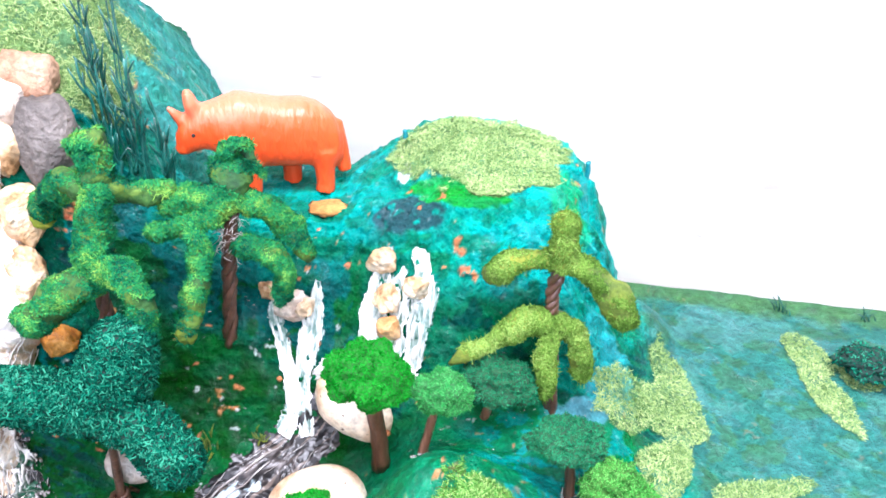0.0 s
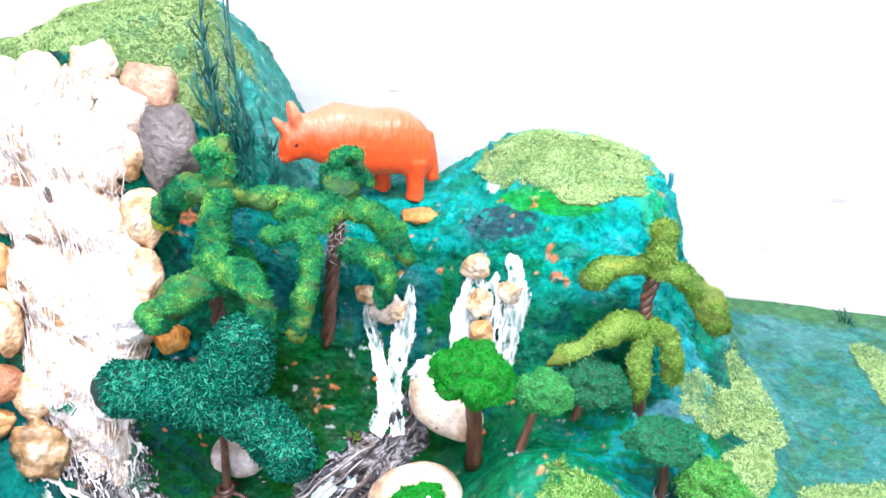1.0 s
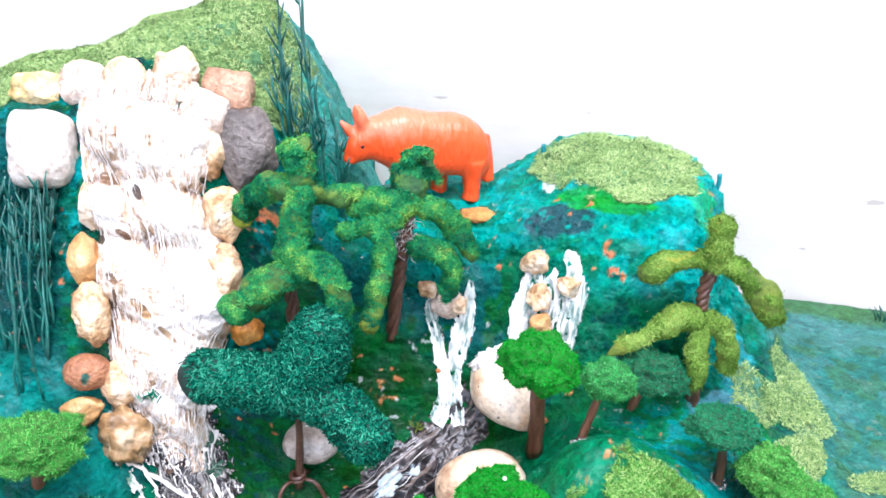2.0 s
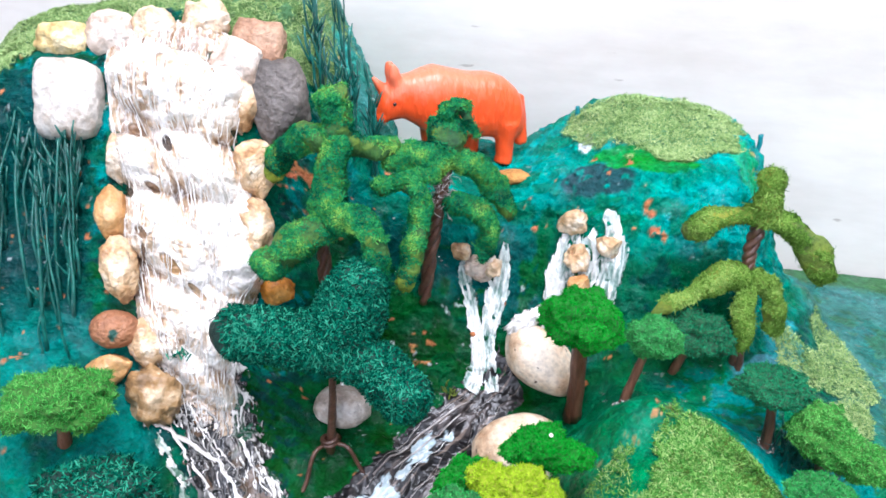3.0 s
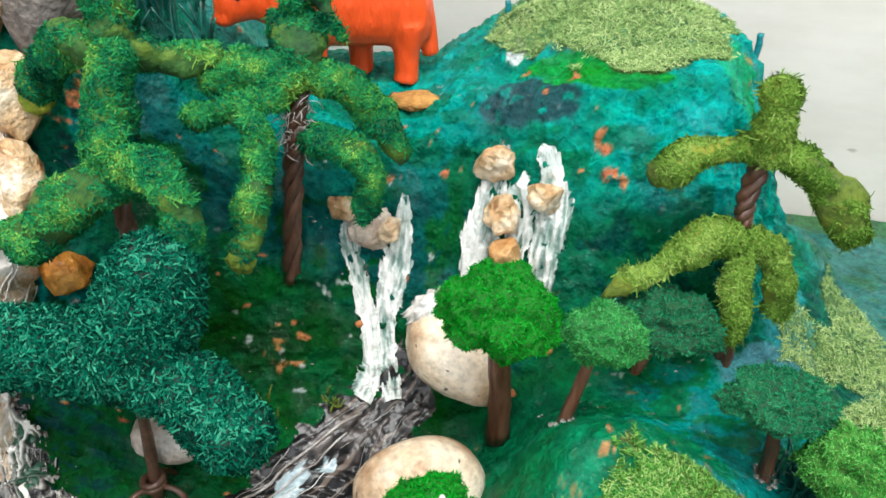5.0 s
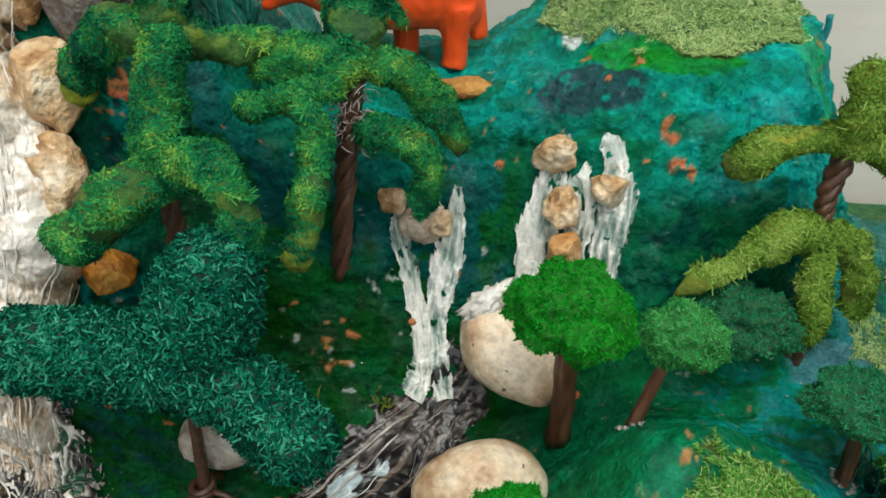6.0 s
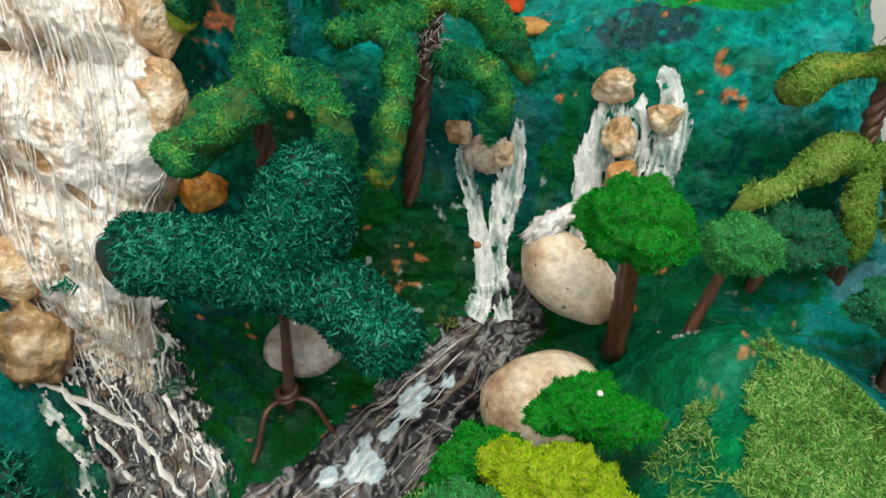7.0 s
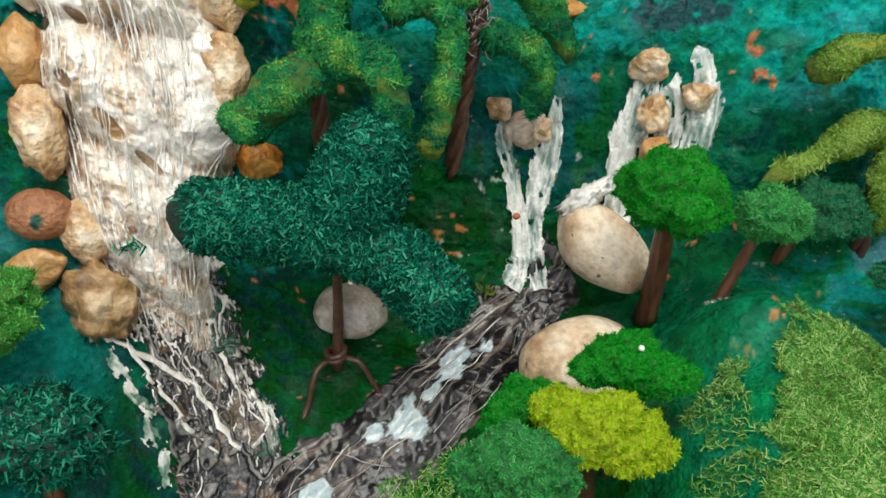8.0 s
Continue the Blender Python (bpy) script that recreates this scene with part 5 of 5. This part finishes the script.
def teal_tree():
    base = np.array([-.184, .303, .056])
    t = thing("model_tree", tuple(base), "dark teal tree with a three-lobed flake-covered crown", "tree", FLOCK)
    rel = [(a + .184, b - .303, c - .056, r, r * .92, r) for a, b, c, r in (
        (-.228, .297, .142, .0148), (-.220, .297, .1415, .0150), (-.212, .297, .141, .0155), (-.203, .297, .140, .0160), (-.194, .297, .1385, .0165), (-.185, .297, .138, .0175), (-.175, .297, .138, .0192),
        (-.170, .299, .145, .0195), (-.167, .302, .152, .0195), (-.165, .305, .158, .0185), (-.163, .307, .164, .0168), (-.163, .293, .131, .0150), (-.150, .288, .1255, .0150), (-.143, .283, .120, .0150), (-.136, .279, .115, .0145))]

    def leafy(p):
        """The end of the long arm is bare sponge."""
        return p[:, 0] + .4 * (p[:, 1] + .006) > -.0525 + RNG.normal(0, .0012, len(p))

    part("crown", crown_mesh("crown", rel, 3, 60000, .0042, .00090, .34, .05, leafy), (M_TEAL_CORE, M_TEAL), t)
    part("trunk", trunk_mesh((.006, -.002, .069), .0027, 5), M_WIRE, t, "brown wire trunk")
    a = np.linspace(0, 2 * np.pi * 2.3, 34)
    coil = np.stack([.0042 * np.cos(a), .0042 * np.sin(a), .003 + .006 * a / a.max()], 1)
    part("coil", mesh_of("coil", *tube(coil, .0016, 7)), M_WIRE, t, "wire wound round the trunk foot")
    for k, (x, y) in enumerate(((.020, -.006), (-.014, -.016), (.004, .012))):
        gz = float(ground(base[0] + x, base[1] + y)) - base[2]
        p = bend([(0, 0, .004), (x * .55, y * .55, .004), (x * .9, y * .9, gz + .003), (x * 1.1, y * 1.15, gz - .003)], 14)
        part("root", mesh_of("root", *tube(p, .0013, 7)), M_WIRE, t)


teal_tree()


def twisted(points, r, turns):
    """Three wires twisted into a trunk."""
    p = bend(points, 40)
    out = []
    for q in range(3):
        a = np.linspace(0, 2 * np.pi * turns, len(p)) + q * 2.094
        out.append(tube(p + np.stack([np.cos(a), np.sin(a), 0 * a], 1) * r * .55, r * .62, 7))
    return joined(out)


def mossy_tree(name, base, trunk, wire, branches, mats, label, seed, count=9500, flake=.0048, bare=.60, tips=()):
    """A wire tree: a twisted trunk with drooping limbs wrapped in felt and rolled in turf; places are in the world."""
    base = np.array(base)
    t = thing(name, tuple(base), label, "tree")
    v, f = twisted(np.array(trunk) - base, wire, 3.2)
    part("trunk", mesh_of("trunk", v + np.stack([bumps(v, .006, 3), bumps(v, .006, 4), 0 * v[:, 0]], 1) * .0012, f), M_WIRE, t, "twisted brown wire trunk")
    for k, (pts, r0, r1) in enumerate(branches):
        p = bend(np.array(pts) - base, 26)
        s = np.linspace(0, 1, len(p))
        r = 1.18 * (r0 + (r1 - r0) * s) * (1 + .10 * np.sin(s * 6 + k + seed) + .04 * np.sin(s * 17 + 2 * k))
        r[-4:] *= (.97, .88, .70, .38)
        r[:2] *= (.55, .85)
        v, f = tube(p, r, 18, .95)
        v = v + np.stack([bumps(v, .014, seed + k), bumps(v, .014, seed + k + 20), bumps(v, .014, seed + k + 40)], 1) * .0030 + np.stack([bumps(v, .004, seed + k + 60), bumps(v, .004, seed + k + 80), bumps(v, .004, seed + k + 90)], 1) * .0009
        n = int(count * np.linalg.norm(np.diff(p, axis=0), axis=1).sum() * np.mean(r) / (.05 * .008))

        def covered(q, sd=seed + k):
            w = q + base
            return fbm(w[:, 0] + .8 * w[:, 2] + 2, w[:, 1] + 1.1 * w[:, 2] + 2, .020, 400 + sd) + RNG.normal(0, .03, len(q)) < bare

        limb = part("limb", furred("limb", v, f, n, flake, .00055, .42, covered), mats, t)
        if k in tips:
            e, g = BALL3
            part("tip", mesh_of("tip", e * (1 + .22 * bumps(e, .5, seed + k))[:, None] * (r1 * 1.15, r1 * .95, r1 * 1.3) + p[-2], g), M_BARE, limb, "bare yellow sponge tip")
    return t


mossy_tree("wire_tree", (-.189, .345, float(ground(-.189, .345)) - .002), [(-.189, .345, .095), (-.187, .347, .169), (-.183, .346, .225)], .0036, [
    ([(-.178, .350, .229), (-.175, .351, .245), (-.177, .352, .256), (-.180, .352, .264)], .0083, .0068),
    ([(-.176, .348, .240), (-.178, .342, .220), (-.181, .338, .205), (-.179, .335, .189)], .0080, .0078),
    ([(-.176, .348, .235), (-.192, .352, .234), (-.206, .357, .226), (-.216, .360, .211)], .0070, .0058),
    ([(-.179, .337, .193), (-.194, .330, .184), (-.207, .325, .176), (-.219, .320, .166)], .0077, .0092),
    ([(-.179, .336, .193), (-.163, .326, .197), (-.155, .318, .188), (-.150, .313, .164)], .0077, .0055),
    ([(-.176, .350, .235), (-.160, .358, .227), (-.142, .366, .225)], .0064, .0050)],
    (M_MOSS_CORE, M_MOSS), "wire tree with thick drooping moss-covered limbs", 3, tips=(2,))
glued = mossy_tree("wire_tree", (-.130, .372, float(ground(-.130, .372)) - .002), [(-.130, .372, .118), (-.124, .371, .165), (-.120, .370, .192), (-.116, .372, .212)], .0040, [
    ([(-.114, .372, .212), (-.116, .375, .227), (-.114, .377, .240)], .0083, .0078),
    ([(-.119, .377, .240), (-.112, .378, .246), (-.104, .378, .241), (-.099, .377, .227)], .0042, .0024),
    ([(-.113, .372, .216), (-.132, .366, .220), (-.151, .362, .217)], .0075, .0054),
    ([(-.119, .369, .212), (-.138, .358, .210), (-.157, .350, .206)], .0064, .0050),
    ([(-.138, .358, .211), (-.130, .350, .199), (-.132, .340, .180), (-.140, .330, .152)], .0060, .0048),
    ([(-.114, .374, .217), (-.097, .376, .209), (-.085, .376, .194), (-.076, .375, .177)], .0075, .0044),
    ([(-.117, .368, .190), (-.100, .366, .188), (-.090, .364, .176), (-.093, .361, .154)], .0062, .0042)],
    (M_MOSS_CORE, M_MOSS), "wire tree with a twisted trunk and mossy drooping limbs", 5, tips=(4,))
fuzz = []
for _ in range(110):
    a0, dz = RNG.uniform(0, 6.28), RNG.uniform(-.014, .010)
    q = np.array([-.1185 + .0062 * math.cos(a0), .3685 + .0060 * math.sin(a0), .198 + dz]) - np.array(glued.location)
    e = q + RNG.normal(0, .0026, 3) + (0, 0, -.002)
    fuzz.append(tube(bend([q, (q + e) / 2 + RNG.normal(0, .0008, 3), e], 5), RNG.uniform(.00012, .0003), 4))
part("glue_fuzz", mesh_of("glue_fuzz", *joined(fuzz)), M_GREYSTRAND, glued, "grey white glue fuzz")
mossy_tree("pine_tree", (.064, .340, float(ground(.064, .340)) - .002), [(.064, .340, .088), (.060, .343, .152), (.060, .345, .173), (.063, .346, .196)], .0036, [
    ([(.066, .346, .188), (.065, .346, .205), (.064, .345, .220)], .0078, .0052),
    ([(.064, .346, .194), (.049, .349, .191), (.036, .351, .187), (.023, .353, .177)], .0048, .0050),
    ([(.066, .345, .193), (.082, .340, .186), (.093, .336, .173), (.100, .333, .159)], .0064, .0076),
    ([(.060, .342, .156), (.043, .338, .158), (.027, .333, .149), (.003, .328, .139)], .0078, .0028),
    ([(.059, .338, .154), (.057, .328, .138), (.056, .320, .118)], .0048, .0040),
    ([(.060, .340, .157), (.073, .338, .151), (.078, .335, .134), (.077, .334, .121)], .0050, .0058)],
    (M_OLIVE_CORE, M_OLIVE), "wire pine with olive turf-covered limbs below the hill", 8)


# ---- reeds ----
def reeds(label, stalks, seed):
    rs = np.random.default_rng(seed)
    x0, y0 = np.mean([s[0] for s in stalks]), np.mean([s[1] for s in stalks])
    t = thing("reed_clump", (x0, y0, float(ground(x0, y0))), label, "reeds")
    at = np.array(t.location)
    for x, y, top, lean, back in stalks:
        z = float(ground(x, y)) - .003
        p = np.array([(x, y, z), (x + lean * .4, y + back * .3, z + (top - z) * .5), (x + lean, y + back, top)]) - at
        r = rs.uniform(.0006, .0013)
        w = bend(p, 13)
        w = w + np.stack([np.sin(np.arange(len(w)) * rs.uniform(.5, 1.2) + x * 900), np.cos(np.arange(len(w)) * .8 + x * 500), 0 * w[:, 0]], 1) * .0008
        pieces = [tube(w, r * np.linspace(1.1, .7, len(w)), 6)]
        for _ in range(rs.integers(2, 7)):
            q = p[0] + (p[2] - p[0]) * rs.uniform(.3, .9)
            e = q + np.array([rs.uniform(-.007, .007), rs.uniform(-.006, .002), rs.uniform(.006, .018)])
            pieces.append(tube(bend([q, (q + e) / 2 + (0, -.001, 0), e], 5), (.0007, .0008, .0007, .0006, .0004), 5))
        v, f = joined(pieces)
        part("stalk", mesh_of("stalk", v, f), M_STALK, t)


rs = np.random.default_rng(4)
reeds("clump of teal painted stick reeds beside the dark stone", [
    (x, y, float(ground(x, y)) + h, rs.uniform(-.009, .006), rs.uniform(-.004, .008))
    for x, y, h in [(rs.uniform(-.203, -.160), rs.uniform(.394, .427), rs.choice((.03, .045, .055, .065, .095)) * rs.uniform(.8, 1.1)) for _ in range(24)]], 5)
reeds("bank of dark teal reeds on the mountain face", [
    (x, y, min(.245, float(ground(x, y)) + h), rs.uniform(-.008, .008), .03 + rs.uniform(-.005, .02))
    for x, y, h in [(rs.uniform(-.395, -.320), rs.uniform(.296, .355), rs.uniform(.045, .105)) for _ in range(60)]], 6)


# ---- the toy rhinoceros ----
def rhino():
    """A moulded toy: body, hump, head, horn, ears, legs and tail fused into one skin. Its nose points along +x."""
    def oval(x, y, z, rx, ry, rz, turn=0):
        v, f = BALL3
        w = v * (rx, ry, rz)
        c, s = math.cos(radians(turn)), math.sin(radians(turn))
        w = np.stack([w[:, 0] * c + w[:, 2] * s, w[:, 1], -w[:, 0] * s + w[:, 2] * c], 1)
        return w + (x, y, z), f.tolist()

    rings = []                                               # place along, top, bottom, half width
    for x, top, low, w in ((.0618, .047, .040, .003), (.0585, .0530, .0372, .0070), (.052, .0600, .0358, .0092), (.045, .0648, .0370, .0108), (.038, .0660, .0330, .0130), (.030, .0685, .0270, .0160),
                           (.022, .0705, .0225, .0175), (.012, .0675, .0210, .0182), (-.003, .0635, .0195, .0185), (-.017, .0625, .0180, .0185), (-.027, .0585, .0150, .0178), (-.035, .0515, .0150, .0155), (-.040, .0420, .0180, .0100), (-.0418, .0340, .0230, .0035)):
        a = np.linspace(0, 2 * np.pi, 20, endpoint=False)
        rings.append(np.stack([np.full(20, x), w * np.sign(np.cos(a)) * np.abs(np.cos(a)) ** .8, (top + low) / 2 + (top - low) / 2 * np.sign(np.sin(a)) * np.abs(np.sin(a)) ** .8], 1))
    faces = [[k * 20 + i, (k + 1) * 20 + i, (k + 1) * 20 + (i + 1) % 20, k * 20 + (i + 1) % 20] for k in range(len(rings) - 1) for i in range(20)]
    pieces = [(np.concatenate(rings), faces + [list(range(20)), [(len(rings) - 1) * 20 + i for i in range(19, -1, -1)]])]
    pieces.append(oval(.0575, 0, .0385, .0058, .0072, .0040))                                                           # lip
    pieces.append(tube([(.054, 0, .053), (.0585, 0, .059), (.0635, 0, .0655)], (.0046, .0036, .0016), 10))              # horn
    for s in (-1, 1):
        pieces.append(tube([(.049, s * .0035, .060), (.0500, s * .0040, .067), (.0515, s * .0040, .0735)], (.0042, .0046, .0026), 8))
        pieces.append(tube([(.021, s * .0105, .028), (.021, s * .0105, .012), (.022, s * .0105, .0015)], (.0085, .0066, .0064), 12))
    for x, y in ((-.0262, .0095), (-.0080, -.0100)):
        pieces.append(tube([(x - .001, y, .030), (x, y, .016), (x, y, .006), (x + .001, y, 0)], (.0100, .0068, .0062, .0068), 12))
    pieces.append(tube([(-.0375, .004, .046), (-.0392, .005, .028), (-.0405, .005, .0108)], (.0040, .0046, .0048), 10))  # tail against the thigh
    v, f = joined(pieces)
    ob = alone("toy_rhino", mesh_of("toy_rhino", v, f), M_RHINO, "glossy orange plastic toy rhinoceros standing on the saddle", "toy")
    re = ob.modifiers.new("skin", "REMESH")
    re.mode, re.voxel_size, re.use_smooth_shade = "VOXEL", .0012, True
    sm = ob.modifiers.new("smooth", "SMOOTH")
    sm.factor, sm.iterations = .5, 12
    ob.matrix_world = pose(-.105, .4545, .1825, 0, 0, 200)
    for s in (-1, 1):
        eye = part("eye", mesh_of("eye", BALL2[0] * (.0013, .0008, .0013), BALL2[1]), M_EYE, ob, "small black eye")
        eye.location = (.0514, s * .0094, .0490)
    return ob


rhino()


# pointed corner tips of the hilltop, added as short thin tubes
for x, y, h in ((-.026, .476, .012), (.091, .440, .013)):
    b = np.array([x, y, float(ground(x, y)) - .004])
    v, f = tube(bend([(0, 0, 0), (.001, 0, h * .6), (.0005, 0, h)], 8), .0016, 7)
    alone("hill_spike", mesh_of("hill_spike", v + (bumps(v, .003, 5) * .0006)[:, None], f), M_HILLSPIKE, "short turquoise pointed corner tip on the hill edge", "wire", "wire ends", place=tuple(b))


# flecks of bare clay stuck on the thin fall and the round tree's trunk
for x, y, z, r, lab in ((-.0985, .3555, .1045, .0018, "small rust red fleck on the thin white fall"), (-.0322, .3205, .094, .0022, "reddish drop of varnish on a brown trunk")):
    v, f = BALL2
    alone("fleck", mesh_of("fleck", v * (1 + .35 * bumps(v, .6, 9))[:, None] * (r, r * .6, r), f), M_CHIP, lab, "fleck", "flecks", place=(x, y, z))


# beads of clear glue, added to put small glints on the painted ground
beads = []
for cx, cy, sx, sy, count in ((.050, .338, .040, .022, 70), (-.010, .322, .030, .010, 22), (-.150, .345, .040, .022, 55), (-.120, .385, .030, .012, 40)):
    for x, y in RNG.normal(0, .6, (count, 2)) * (sx, sy) + (cx, cy):
        r = RNG.uniform(.00022, .00055)
        v, f = BALL2
        beads.append((v * (r * RNG.uniform(.8, 2.2), r, r * .5) + on_ground(np.array([x]), np.array([y]), .0002)[0], f))
v, f = joined(beads)
alone("glue_beads", mesh_of("glue_beads", v, f), M_CLEAR, "tiny shiny beads of clear glue added as glints on the painted ground", "glue beads", kind="stuff")


# a pinch of green flakes stuck in the glue of the tall fall
pinch = fall_point(np.array([.81]), np.array([-.30]), .002)[0]
pv, pf = flakes(pinch + RNG.normal(0, 1, (26, 3)) * (.0032, .0012, .0010), np.tile((.0, -.75, .66), (26, 1)), .0044, .0010, .15)
alone("flake_pinch", mesh_of("flake_pinch", pv, pf, False), M_TEAL, "pinch of dark green flakes stuck in the white glue", "flakes")


# small marks: drops of glue on two crowns
for x, y, z, r in ((-.171, .288, .116, .0012), (-.061, .247, .1178, .0012)):
    v, f = BALL2
    alone("glue_drop", mesh_of("glue_drop", v * (1 + .2 * bumps(v, .6, 4))[:, None] * r, f), M_STRAND, "tiny white drop of dried glue on a crown", "glue drop", "glue drops", place=(x, y, z))

def tuft(x, y, n, spread, tall, material, label, seed):
    """A small tuft of needles standing on the ground."""
    rs = np.random.default_rng(seed)
    base = foot(x, y)
    out = []
    for _ in range(n):
        a, d = rs.uniform(0, 6.28), rs.uniform(0, spread)
        px, py = d * math.cos(a), d * math.sin(a)
        pz = float(ground(x + px, y + py)) - base[2] - .001
        lean = rs.normal(0, .35, 2) * tall
        h = tall * rs.uniform(.5, 1.1)
        out.append(tube(bend([(px, py, pz), (px + lean[0] * .4, py + lean[1] * .4, pz + h * .6), (px + lean[0], py + lean[1], pz + h)], 5), (.0006, .0006, .0005, .0004, .0002), 4))
    v, f = joined(out)
    alone("needle_tuft", mesh_of("needle_tuft", v, f), material, label, "plant tuft", "needle tufts", place=tuple(base))


tuft(.086, .288, 90, .014, .015, M_STALK, "dark green needle tuft beside the umbrella tree", 1)
tuft(.096, .277, 60, .012, .013, M_STALK, "dark green needle tuft beside the drooping bush", 2)
tuft(-.143, .338, 22, .006, .008, M_OLIVE_CORE, "small dry olive tuft in the valley", 3)
tuft(-.112, .346, 16, .005, .006, M_OLIVE_CORE, "small dry olive tuft beside the thin fall", 4)
tuft(.270, .494, 10, .008, .012, M_STALK, "thin grass tuft at the foot of the wall", 5)
tuft(.330, .480, 8, .006, .010, M_STALK, "thin grass tuft at the foot of the wall", 6)
